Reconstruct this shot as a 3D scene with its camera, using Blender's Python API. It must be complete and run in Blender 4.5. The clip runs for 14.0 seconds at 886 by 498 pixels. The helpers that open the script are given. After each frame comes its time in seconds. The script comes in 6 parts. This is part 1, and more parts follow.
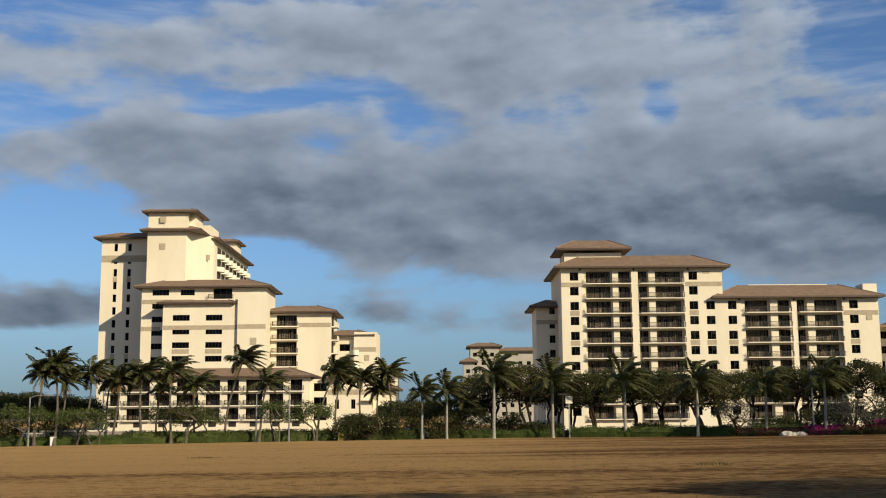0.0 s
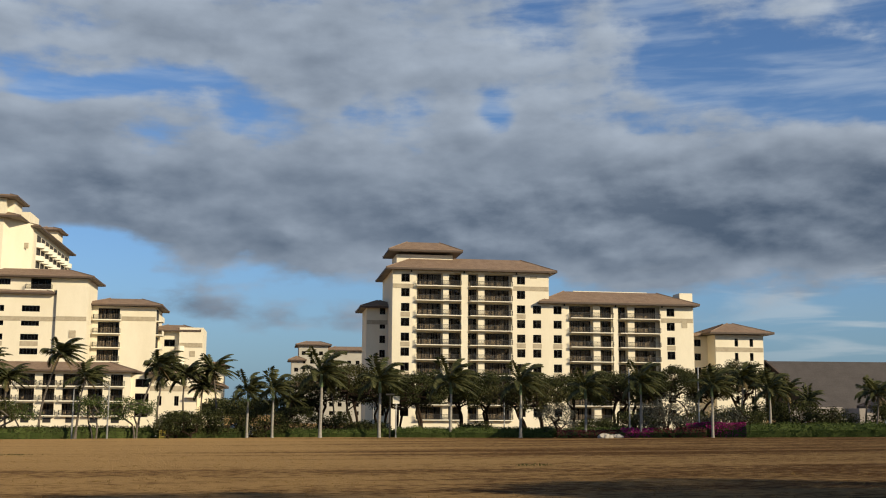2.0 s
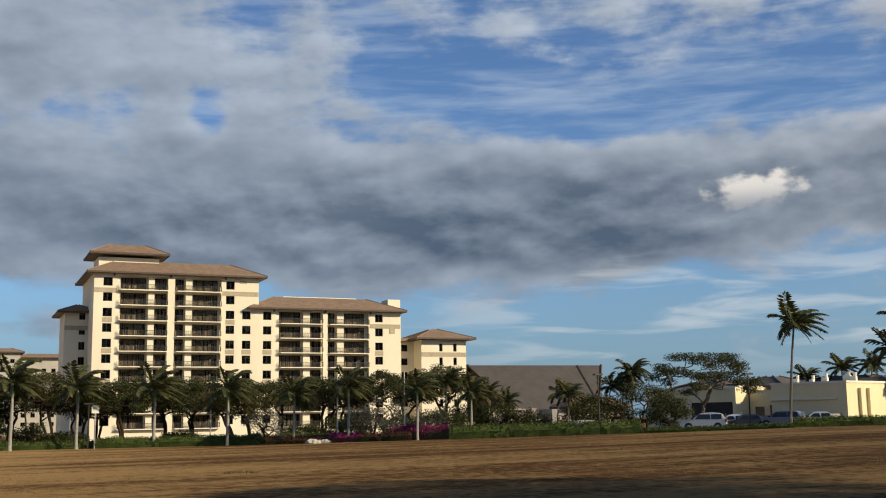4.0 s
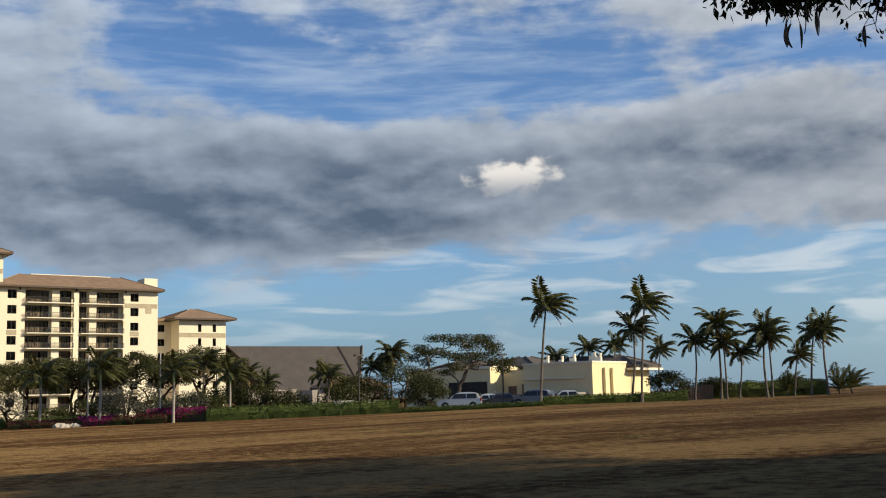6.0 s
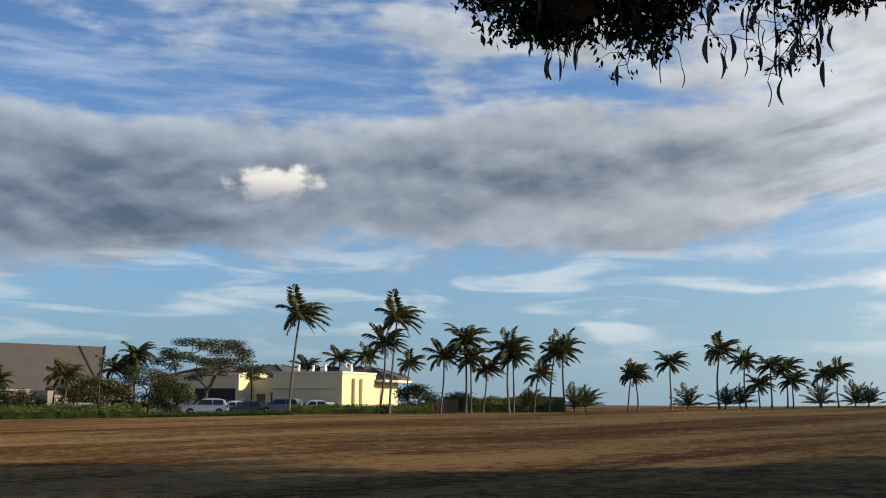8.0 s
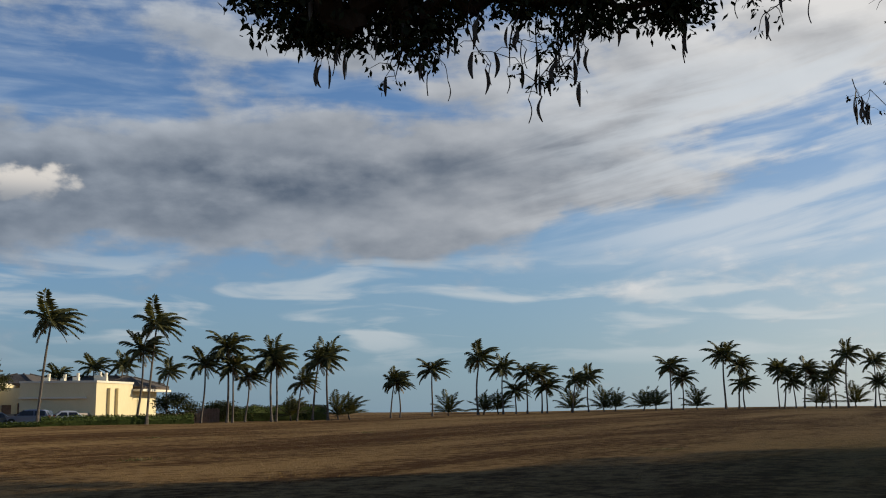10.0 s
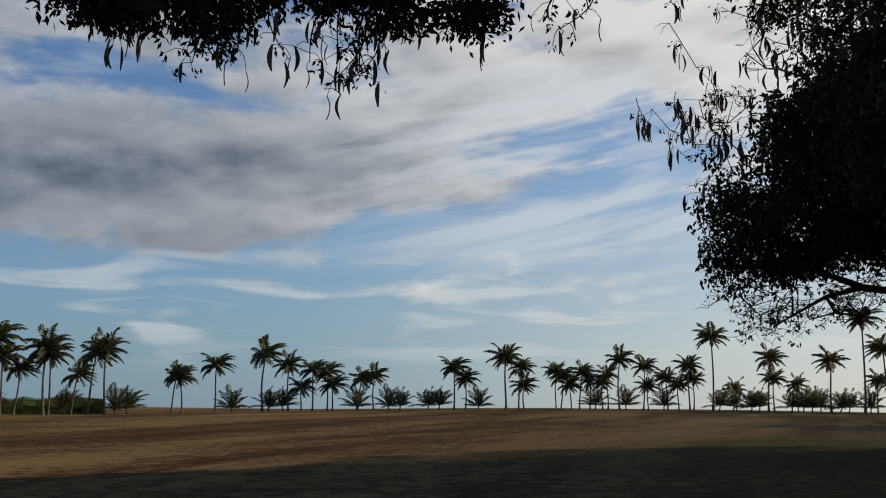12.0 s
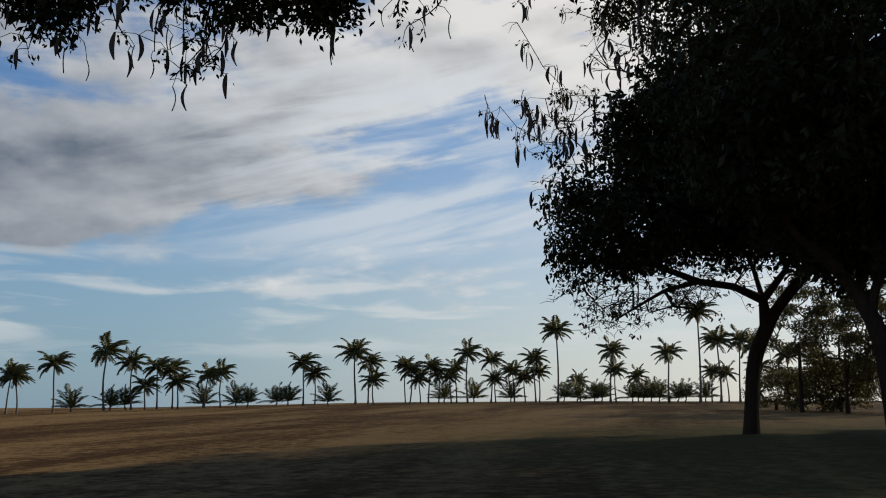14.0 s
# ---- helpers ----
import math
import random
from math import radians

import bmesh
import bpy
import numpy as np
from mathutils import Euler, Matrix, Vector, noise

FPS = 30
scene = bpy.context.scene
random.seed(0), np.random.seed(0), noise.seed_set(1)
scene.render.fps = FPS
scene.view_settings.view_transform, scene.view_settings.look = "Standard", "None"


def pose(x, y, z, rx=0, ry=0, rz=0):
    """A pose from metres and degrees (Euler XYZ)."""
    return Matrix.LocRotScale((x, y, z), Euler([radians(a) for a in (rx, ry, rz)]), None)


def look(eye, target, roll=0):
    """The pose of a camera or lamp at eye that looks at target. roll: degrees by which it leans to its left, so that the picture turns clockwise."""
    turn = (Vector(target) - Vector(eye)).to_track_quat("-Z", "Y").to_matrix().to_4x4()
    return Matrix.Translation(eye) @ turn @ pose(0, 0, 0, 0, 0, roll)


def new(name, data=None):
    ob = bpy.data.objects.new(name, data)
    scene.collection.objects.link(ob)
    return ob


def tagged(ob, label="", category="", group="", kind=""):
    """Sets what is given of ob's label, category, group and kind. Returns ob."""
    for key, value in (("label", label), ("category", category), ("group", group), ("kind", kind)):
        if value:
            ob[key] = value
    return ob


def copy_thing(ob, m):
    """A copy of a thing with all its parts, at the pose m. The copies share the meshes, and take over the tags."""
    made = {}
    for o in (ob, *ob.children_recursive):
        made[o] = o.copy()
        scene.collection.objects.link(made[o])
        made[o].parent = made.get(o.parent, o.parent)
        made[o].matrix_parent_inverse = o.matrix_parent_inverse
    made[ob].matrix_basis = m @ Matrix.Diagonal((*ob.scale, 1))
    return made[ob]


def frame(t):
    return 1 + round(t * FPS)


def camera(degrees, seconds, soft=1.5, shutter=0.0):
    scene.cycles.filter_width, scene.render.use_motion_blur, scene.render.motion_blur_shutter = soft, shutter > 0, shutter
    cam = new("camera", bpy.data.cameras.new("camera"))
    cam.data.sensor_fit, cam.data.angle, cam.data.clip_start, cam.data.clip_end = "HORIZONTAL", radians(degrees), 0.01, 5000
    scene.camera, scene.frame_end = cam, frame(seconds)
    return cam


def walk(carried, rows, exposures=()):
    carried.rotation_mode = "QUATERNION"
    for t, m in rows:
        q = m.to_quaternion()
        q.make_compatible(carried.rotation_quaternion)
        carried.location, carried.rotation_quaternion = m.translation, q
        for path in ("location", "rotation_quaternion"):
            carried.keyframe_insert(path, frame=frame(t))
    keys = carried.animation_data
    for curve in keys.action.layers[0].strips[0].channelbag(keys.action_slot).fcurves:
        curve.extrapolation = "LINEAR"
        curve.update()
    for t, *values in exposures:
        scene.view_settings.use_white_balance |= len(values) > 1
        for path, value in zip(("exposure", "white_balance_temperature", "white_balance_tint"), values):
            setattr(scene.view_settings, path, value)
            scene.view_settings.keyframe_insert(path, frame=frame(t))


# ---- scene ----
# camera: one spot, eye height over the grass, panning to the right
cam = camera(43.587, 14.0, soft=1.05)
EYE = Vector((0, 0, 1.6))


def aim(yaw, pitch, roll=0):
    a, b = radians(yaw), radians(pitch)
    return look(EYE, EYE + Vector((math.sin(a) * math.cos(b), math.cos(a) * math.cos(b), math.sin(b))), roll)


TURNS = (
    (0.0, 0.000, 8.555, -0.418),
    (0.5, 0.978, 8.443, -0.240),
    (1.0, 2.648, 8.204, -0.058),
    (1.5, 4.916, 8.238, 0.366),
    (2.0, 8.719, 8.529, 0.358),
    (2.5, 12.393, 9.112, 0.829),
    (3.0, 14.902, 9.645, -0.671),
    (3.5, 19.260, 9.220, -0.829),
    (4.0, 23.744, 8.752, -0.889),
    (4.2, 25.357, 8.648, -0.493),
    (6.3, 37.564, 7.017, -1.271),
    (6.5, 38.569, 6.481, -0.876),
    (7.0, 41.644, 6.415, -0.022),
    (7.5, 45.193, 7.332, 0.249),
    (8.0, 48.607, 7.913, 0.464),
    (10.3, 62.440, 8.403, 0.270),
    (10.5, 63.546, 8.484, 0.700),
    (11.0, 66.515, 8.494, 0.288),
    (11.5, 69.262, 8.296, 0.315),
    (12.0, 71.612, 8.254, 0.685),
    (12.5, 73.791, 8.356, 0.815),
    (13.0, 75.731, 8.125, 0.147),
    (13.5, 77.566, 8.024, -0.157),
    (14.0, 79.447, 8.015, -0.284),
)
walk(cam, [(t, aim(y, p, r)) for t, y, p, r in TURNS],
     exposures=((0.0, 0.06), (3.0, 0.14), (6.5, 0.38), (8.0, 0.42), (10.3, 0.0), (12.0, -0.03), (14.0, 0.06)))

# cloud banks and gaps: azimuth, elevation, half width, half height (degrees), tilt, weight
BANKS_NORTH = (
    (2, 18.8, 15, 2.6, 0, 0.9), (14, 14.5, 9, 3.0, 0, 0.6), (-16, 13.3, 8, 2.2, 6, 0.95), (-18.5, 17.8, 5, 1.3, 8, 0.55), (8, 10, 15, 2.8, 0, 1.05),
    (-8, 11.3, 4, 1.2, 0, 0.6), (-20, 5.4, 4.5, 1.2, 0, 0.9), (-2, 13, 6, 2.0, 0, 0.5), (5, 4.9, 14, 0.6, 0, 0.55), (-5, 9.5, 6, 1.6, 0, 0.5), (-12, 5.5, 6, 0.8, 0, 0.35), (-10.5, 10.3, 4, 1.4, 0, 0.6), (20, 9.6, 14, 3.0, 0, 0.9))
GAPS_NORTH = (
    (-17, 20.6, 3.5, 1.2, 10, -0.9), (-21.5, 14.4, 2, 0.9, 30, -0.7), (-9, 16.0, 4.2, 0.55, 8, -0.7), (-19.5, 8.9, 3.2, 1.4, 0, -0.9), (-9.2, 8.2, 2.6, 0.8, 0, -0.6),
    (11.8, 15.2, 1.2, 1.3, -30, -0.7), (21.2, 18, 1.5, 1.6, 0, -0.7), (27, 16.4, 6.0, 1.2, -6, -0.85), (38, 16.0, 7, 1.2, 0, -0.7))
BANKS_EAST = (
    (38, 11.3, 17, 2.9, 0, 1.1), (55, 12.2, 12, 3.2, 3, 1.05), (29, 13.2, 5, 1.2, 0, 0.5), (28, 8.6, 8, 1.4, 0, 0.6), (33, 20.5, 9, 1.2, 0, 0.35), (52, 18.5, 9, 1.8, 0, 0.5), (60, 8.6, 7, 1.2, 8, 0.5),
    (68, 11.8, 7, 1.7, -4, 0.8), (82, 19, 16, 3.2, 4, 0.8), (75, 15.8, 10, 1.2, 10, 0.5), (92, 14, 10, 3.0, 0, 0.5), (78, 6.6, 10, 1.3, 0, 0.45))
GAPS_EAST = ((71, 9.3, 6, 0.7, 0, -0.5), (80.5, 11.8, 4.5, 1.1, 14, -0.35), (55, 16.6, 5, 0.8, -10, -0.6), (80, 14.8, 4, 0.6, 10, -0.2))
GLOWS = ((95, 22, 20, 10, 0, 0.42), (78, 6.4, 12, 2.0, 0, 0.3), (58, 19.0, 12, 4.0, 0, -0.2), (30, 10, 11, 3, 0, -0.17), (-8, 14, 18, 7, 0, -0.08), (57, 12, 14, 3.5, 2, -0.15), (-15, 5, 13, 2.5, 0, -0.2))

# light: late sun from the right behind the viewer, broken cloud
SUN_AZ, SUN_EL = 136.0, 25.0
sa, se = radians(SUN_AZ), radians(SUN_EL)
to_sun = Vector((math.sin(sa) * math.cos(se), math.cos(sa) * math.cos(se), math.sin(se)))
sun = new("sun", bpy.data.lights.new("sun", "SUN"))
sun.data.energy, sun.data.angle, sun.data.color = 5.0, radians(0.6), (1.0, 0.86, 0.62)
sun.matrix_world = look(to_sun * 50, (0, 0, 0))


class Nodes:
    """Short hand for building node trees."""

    def __init__(self, tree):
        self.tree = tree
        tree.nodes.clear()

    def add(self, kind, **props):
        n = self.tree.nodes.new(kind)
        for k, v in props.items():
            setattr(n, k, v)
        return n

    def put(self, socket, value):
        if isinstance(value, bpy.types.NodeSocket):
            self.tree.links.new(value, socket)
        else:
            socket.default_value = value

    def math(self, op, a, b=0.0, c=0.0, clamp=False):
        n = self.add("ShaderNodeMath", operation=op, use_clamp=clamp)
        for s, v in zip(n.inputs, (a, b, c)):
            self.put(s, v)
        return n.outputs[0]

    def vec(self, op, a, b=(0, 0, 0)):
        n = self.add("ShaderNodeVectorMath", operation=op)
        self.put(n.inputs[0], a)
        self.put(n.inputs[1], b)
        return n.outputs["Value"] if op in ("DOT_PRODUCT", "LENGTH") else n.outputs[0]

    def xyz(self, x, y, z=0.0):
        n = self.add("ShaderNodeCombineXYZ")
        for s, v in zip(n.inputs, (x, y, z)):
            self.put(s, v)
        return n.outputs[0]

    def noise(self, vector, scale=5.0, detail=4.0, rough=0.5, dist=0.0):
        n = self.add("ShaderNodeTexNoise")
        self.put(n.inputs["Vector"], vector)
        n.inputs["Scale"].default_value, n.inputs["Detail"].default_value = scale, detail
        n.inputs["Roughness"].default_value, n.inputs["Distortion"].default_value = rough, dist
        return n.outputs["Fac"]

    def mix(self, fac, a, b, mode="MIX"):
        n = self.add("ShaderNodeMix", data_type="RGBA", blend_type=mode)
        self.put(n.inputs[0], fac)
        for s, v in ((n.inputs[6], a), (n.inputs[7], b)):
            self.put(s, v if isinstance(v, bpy.types.NodeSocket) else (*v[:3], 1))
        return n.outputs[2]

    def ramp(self, fac, lo, hi, to_lo=0.0, to_hi=1.0):
        n = self.add("ShaderNodeMapRange", interpolation_type="SMOOTHSTEP")
        for s, v in zip(n.inputs, (fac, lo, hi, to_lo, to_hi)):
            self.put(s, v)
        return n.outputs[0]


# sky: clear air from the sky model, with cloud banks drawn over it by direction
world = bpy.data.worlds.new("sky")
scene.world = world
world.use_nodes = True
g = Nodes(world.node_tree)
sky = g.add("ShaderNodeTexSky", sky_type="NISHITA", sun_disc=False, sun_elevation=se, sun_rotation=sa, air_density=1.0, dust_density=0.6, ozone_density=2.0)
way = g.add("ShaderNodeTexCoord").outputs["Generated"]
parts_ = g.add("ShaderNodeSeparateXYZ")
g.put(parts_.inputs[0], way)
wx, wy, wz = parts_.outputs
az = g.math("MULTIPLY", g.math("ARCTAN2", wx, wy), 57.2958)
el = g.math("MULTIPLY", g.math("ARCSINE", wz), 57.2958)
flat = g.xyz(g.math("MULTIPLY", az, 0.1), g.math("MULTIPLY", el, 0.15), 3.7)
sway_az = g.math("MULTIPLY", g.math("SUBTRACT", g.noise(flat, 1.3, 3, 0.5), 0.5), 5.0)
sway_el = g.math("MULTIPLY", g.math("SUBTRACT", g.noise(g.vec("ADD", flat, (7.1, 3.3, 1.9)), 1.6, 3, 0.5), 0.5), 2.4)
streak = g.noise(g.xyz(g.math("MULTIPLY", az, 0.07), g.math("MULTIPLY", el, 0.45), 1.2), 2.2, 7, 0.55, 0.3)


def bank(place, total, a, e, ra, re, tilt, w):
    """Adds one soft elliptical bank of cloud (or a gap, w < 0) at azimuth a, elevation e."""
    m = g.add("ShaderNodeMapping", vector_type="TEXTURE")
    g.put(m.inputs["Vector"], place)
    m.inputs["Location"].default_value, m.inputs["Rotation"].default_value = (a, e, 0), (0, 0, radians(tilt))
    m.inputs["Scale"].default_value = (ra, re, 1)
    d = g.vec("DOT_PRODUCT", m.outputs[0], m.outputs[0])
    return g.math("MULTIPLY_ADD", g.math("POWER", 0.3679, d), w, total)


place = g.xyz(g.math("ADD", az, sway_az), g.math("ADD", el, sway_el))
cover = g.math("SUBTRACT", g.ramp(el, 2.0, 24.0, -0.36, -0.1), g.ramp(el, 26.0, 45.0, 0.0, 0.4))
for spec in (*BANKS_NORTH, *GAPS_NORTH, *BANKS_EAST, *GAPS_EAST):
    cover = bank(place, cover, *spec)
lump_at = g.xyz(g.math("MULTIPLY", az, 0.1), g.math("MULTIPLY", el, 0.2), 3.7)
lumps = g.noise(lump_at, 1.9, 9, 0.56)
cover = g.math("MULTIPLY_ADD", g.math("SUBTRACT", lumps, 0.5), 2.0, cover)
# sunlit upper right sides of the billows
lit = g.math("MULTIPLY", g.math("SUBTRACT", lumps, g.noise(g.vec("ADD", lump_at, (0.05, 0.15, 0)), 1.9, 6, 0.5)), 1.1)
lit = g.math("MINIMUM", g.math("MAXIMUM", lit, -0.16), 0.30)
cover = g.math("MULTIPLY_ADD", g.math("SUBTRACT", streak, 0.5), 0.5, cover)
slant = g.math("SUBTRACT", el, g.math("MULTIPLY", az, 0.2))
fan = g.noise(g.xyz(g.math("MULTIPLY", az, 0.05), g.math("MULTIPLY", slant, 0.36), 5.1), 2.0, 7, 0.55, 0.4)
veil = g.math("MULTIPLY", g.ramp(fan, 0.36, 0.64, 0.0, 0.75), g.math("MULTIPLY", g.ramp(az, 60.0, 76.0), g.math("MULTIPLY", g.ramp(el, 6.0, 9.0), g.ramp(el, 16.0, 20.0, 1.0, 0.0))))
fan = g.math("MULTIPLY", g.math("SUBTRACT", fan, 0.5), g.ramp(az, 55.0, 75.0))
cover = g.math("MULTIPLY_ADD", fan, 0.9, cover)
mask = g.ramp(cover, -0.16, 0.40)
thick = g.ramp(cover, 0.1, 1.15)
sunny = g.ramp(az, 20.0, 100.0)
glow = 0.0
for spec in GLOWS:
    glow = bank(place, glow, *spec)
shade = g.math("SUBTRACT", g.math("ADD", g.math("ADD", lit, glow), g.ramp(el, 3.0, 20.0, 0.43, 0.70)), g.math("MULTIPLY", thick, 0.25))
shade = g.math("MULTIPLY_ADD", fan, 0.9, shade)
shade = g.math("MULTIPLY_ADD", g.math("SUBTRACT", streak, 0.5), 0.12, shade)
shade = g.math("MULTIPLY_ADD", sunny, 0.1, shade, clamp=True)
grey = g.mix(shade, (0.072, 0.10, 0.145), g.mix(sunny, (0.455, 0.52, 0.605), (0.78, 0.75, 0.71)))
clear = g.mix(1.0, sky.outputs[0], g.mix(sunny, (0.060, 0.078, 0.102), (0.068, 0.082, 0.098)), "MULTIPLY")
haze = g.ramp(el, -1.0, g.math("MULTIPLY_ADD", sunny, 11.0, 9.0), 0.75, 0.0)
near_sun = g.ramp(az, 62.0, 98.0)
clear = g.mix(haze, clear, g.mix(near_sun, g.mix(sunny, (0.13, 0.23, 0.35), (0.29, 0.41, 0.49)), (0.66, 0.64, 0.60)))
high_veil = g.math("MULTIPLY", g.ramp(streak, 0.38, 0.78, 0.0, 0.5), g.ramp(el, 11.0, 15.0))
clear = g.mix(high_veil, clear, (0.42, 0.50, 0.60))
seen = g.mix(g.math("MULTIPLY", mask, g.ramp(el, -1.0, 5.0, 0.45, 0.96)), clear, grey)
wisp = g.noise(g.xyz(g.math("MULTIPLY", az, 0.055), g.math("MULTIPLY", el, 0.36), 8.3), 2.4, 6, 0.5, 0.5)
low_band = g.math("MULTIPLY", g.ramp(el, 1.5, 4.0), g.ramp(el, 6.4, 9.0, 1.0, 0.0))
low_band = g.math("MULTIPLY", low_band, g.ramp(az, 14.0, 34.0))
wisp = g.math("MULTIPLY", g.ramp(wisp, 0.5, 0.68, 0.0, 0.6), low_band)
seen = g.mix(wisp, seen, g.mix(sunny, (0.52, 0.56, 0.58), (0.66, 0.68, 0.68)))
seen = g.mix(veil, seen, (0.58, 0.63, 0.68))
# one small sunlit cumulus in front of the grey bank
puff = g.xyz(g.math("MULTIPLY", g.math("SUBTRACT", az, 39.7), 0.37), g.math("MULTIPLY", g.math("SUBTRACT", el, g.math("MULTIPLY_ADD", az, 0.09, 7.55)), 1.05))
puff = g.math("POWER", 0.3679, g.vec("DOT_PRODUCT", puff, puff))
billow = g.noise(g.xyz(g.math("MULTIPLY", az, 0.8), g.math("MULTIPLY", el, 1.3), 4.0), 1.0, 6, 0.5)
puff = g.math("MULTIPLY", g.ramp(g.math("MULTIPLY_ADD", g.math("SUBTRACT", billow, 0.5), 1.5, puff), 0.35, 0.8), g.ramp(puff, 0.12, 0.4))
seen = g.mix(g.math("MULTIPLY", puff, 0.9), seen, g.mix(g.ramp(el, 10.2, 11.6), (0.30, 0.32, 0.35), (0.72, 0.68, 0.63)))
back = g.add("ShaderNodeBackground")
g.put(back.inputs[0], seen)
back.inputs[1].default_value = 1.0
g.put(g.add("ShaderNodeOutputWorld").inputs[0], back.outputs[0])


# ---- materials ----
def material(name, a, b, size=1.0, rough=0.8, metal=0.0, bump=0.3, fine=9.0, spread=0.0, coat=0.0, stretch=(1, 1, 1), spec=0.5):
    """A two-scale procedural surface: colours a and b mixed by large patches and grain of about size metres, with relief."""
    m = bpy.data.materials.new(name)
    m.use_nodes = True
    n = Nodes(m.node_tree)
    pos = n.add("ShaderNodeTexCoord").outputs["Object"]
    info = n.add("ShaderNodeObjectInfo").outputs["Random"]
    pos = n.vec("ADD", n.vec("MULTIPLY", pos, stretch), n.xyz(n.math("MULTIPLY", info, 31.0), n.math("MULTIPLY", info, 17.0)))
    big = n.noise(pos, 1.0 / size, 5, 0.6)
    grain = n.noise(pos, fine / size, 5, 0.65)
    fac = n.math("MULTIPLY_ADD", grain, 0.45, n.math("MULTIPLY", big, 0.75))
    fac = n.ramp(fac, 0.35, 0.85)
    if spread:
        isle = n.add("ShaderNodeNewGeometry").outputs["Random Per Island"]
        fac = n.math("ADD", n.math("MULTIPLY", fac, 1 - spread), n.math("MULTIPLY", n.math("FRACT", n.math("ADD", isle, info)), spread))
    bsdf = n.add("ShaderNodeBsdfPrincipled")
    n.put(bsdf.inputs["Base Color"], n.mix(fac, a, b))
    n.put(bsdf.inputs["Roughness"], n.math("MULTIPLY_ADD", grain, 0.2, rough - 0.1, clamp=True))
    bsdf.inputs["Metallic"].default_value = metal
    bsdf.inputs["Specular IOR Level"].default_value = spec
    bsdf.inputs["Coat Weight"].default_value = coat
    if bump:
        bp = n.add("ShaderNodeBump")
        bp.inputs["Strength"].default_value, bp.inputs["Distance"].default_value = bump, size * 0.05
        n.put(bp.inputs["Height"], grain)
        n.put(bsdf.inputs["Normal"], bp.outputs[0])
    n.put(n.add("ShaderNodeOutputMaterial").inputs[0], bsdf.outputs[0])
    return m


def leafy(name, a, b, glow=0.25, gloss=0.08):
    """Thin foliage: colour varies leaf by leaf, and some light passes through."""
    m = bpy.data.materials.new(name)
    m.use_nodes = True
    n = Nodes(m.node_tree)
    isle = n.add("ShaderNodeNewGeometry").outputs["Random Per Island"]
    info = n.add("ShaderNodeObjectInfo").outputs["Random"]
    patch = n.noise(n.add("ShaderNodeTexCoord").outputs["Object"], 0.7, 3)
    fac = n.math("FRACT", n.math("ADD", n.math("ADD", isle, info), patch))
    col = n.mix(fac, a, b)
    d = n.add("ShaderNodeBsdfPrincipled")
    n.put(d.inputs["Base Color"], col)
    d.inputs["Roughness"].default_value, d.inputs["Specular IOR Level"].default_value = 0.6, gloss
    tr = n.add("ShaderNodeBsdfTranslucent")
    n.put(tr.inputs["Color"], n.mix(1.0, col, (1.2, 1.1, 0.5), "MULTIPLY"))
    mx = n.add("ShaderNodeMixShader")
    mx.inputs[0].default_value = glow
    n.put(mx.inputs[1], d.outputs[0])
    n.put(mx.inputs[2], tr.outputs[0])
    n.put(n.add("ShaderNodeOutputMaterial").inputs[0], mx.outputs[0])
    return m


STUCCO = material("cream_stucco", (0.68, 0.60, 0.43), (0.77, 0.69, 0.52), 4.0, 0.85, 0, 0.15, 30, stretch=(1, 1, 0.35))
BEACH_STUCCO = material("yellow_stucco", (0.66, 0.55, 0.31), (0.76, 0.65, 0.40), 4.0, 0.85, 0, 0.15, 30, stretch=(1, 1, 0.35))
# darker copy of the cream stucco: the far hotel's shade is in the colour
SHADED_STUCCO = material("shaded_far_stucco", (0.34, 0.31, 0.255), (0.42, 0.39, 0.32), 4.0, 0.85, 0, 0.15, 30)
BAND = material("carved_band", (0.34, 0.28, 0.185), (0.46, 0.39, 0.27), 0.7, 0.85, 0, 0.6, 5)
SLAB = material("painted_concrete", (0.68, 0.62, 0.48), (0.76, 0.70, 0.56), 2.0, 0.8, 0, 0.1, 20)
ROOF = material("brown_tile", (0.16, 0.10, 0.062), (0.25, 0.17, 0.11), 1.4, 0.8, 0, 0.8, 6)
FASCIA = material("dark_fascia", (0.055, 0.036, 0.024), (0.09, 0.06, 0.04), 1.0, 0.7, 0, 0.1)
BRONZE = material("dark_bronze", (0.018, 0.015, 0.012), (0.035, 0.03, 0.024), 0.6, 0.5, 0.2, 0.05)
# near-black colour that stands for the shade inside rooms and openings
ROOM_SHADE = material("painted_room_shade", (0.02, 0.018, 0.016), (0.045, 0.04, 0.035), 1.5, 0.9, 0, 0)
CURTAIN = material("pale_curtain", (0.36, 0.31, 0.25), (0.5, 0.44, 0.36), 0.5, 0.9, 0, 0.2)
SHINGLE = material("grey_shingle", (0.06, 0.05, 0.044), (0.085, 0.072, 0.064), 2.2, 0.85, 0, 0.6, 7)
# wall colour with shade mixed in; also serves plain grey things
GREY_SHADE_WALL = material("grey_painted_shade", (0.22, 0.19, 0.16), (0.30, 0.26, 0.22), 2.0, 0.85, 0, 0.2)
BARK = material("dark_bark", (0.022, 0.014, 0.009), (0.05, 0.034, 0.022), 0.3, 0.95, 0, 1.0, 6, stretch=(1, 1, 0.3), spec=0.08)
PALE_BARK = material("pale_palm_bark", (0.20, 0.18, 0.145), (0.34, 0.31, 0.26), 0.5, 0.9, 0, 0.5, 8, stretch=(0.4, 0.4, 3))
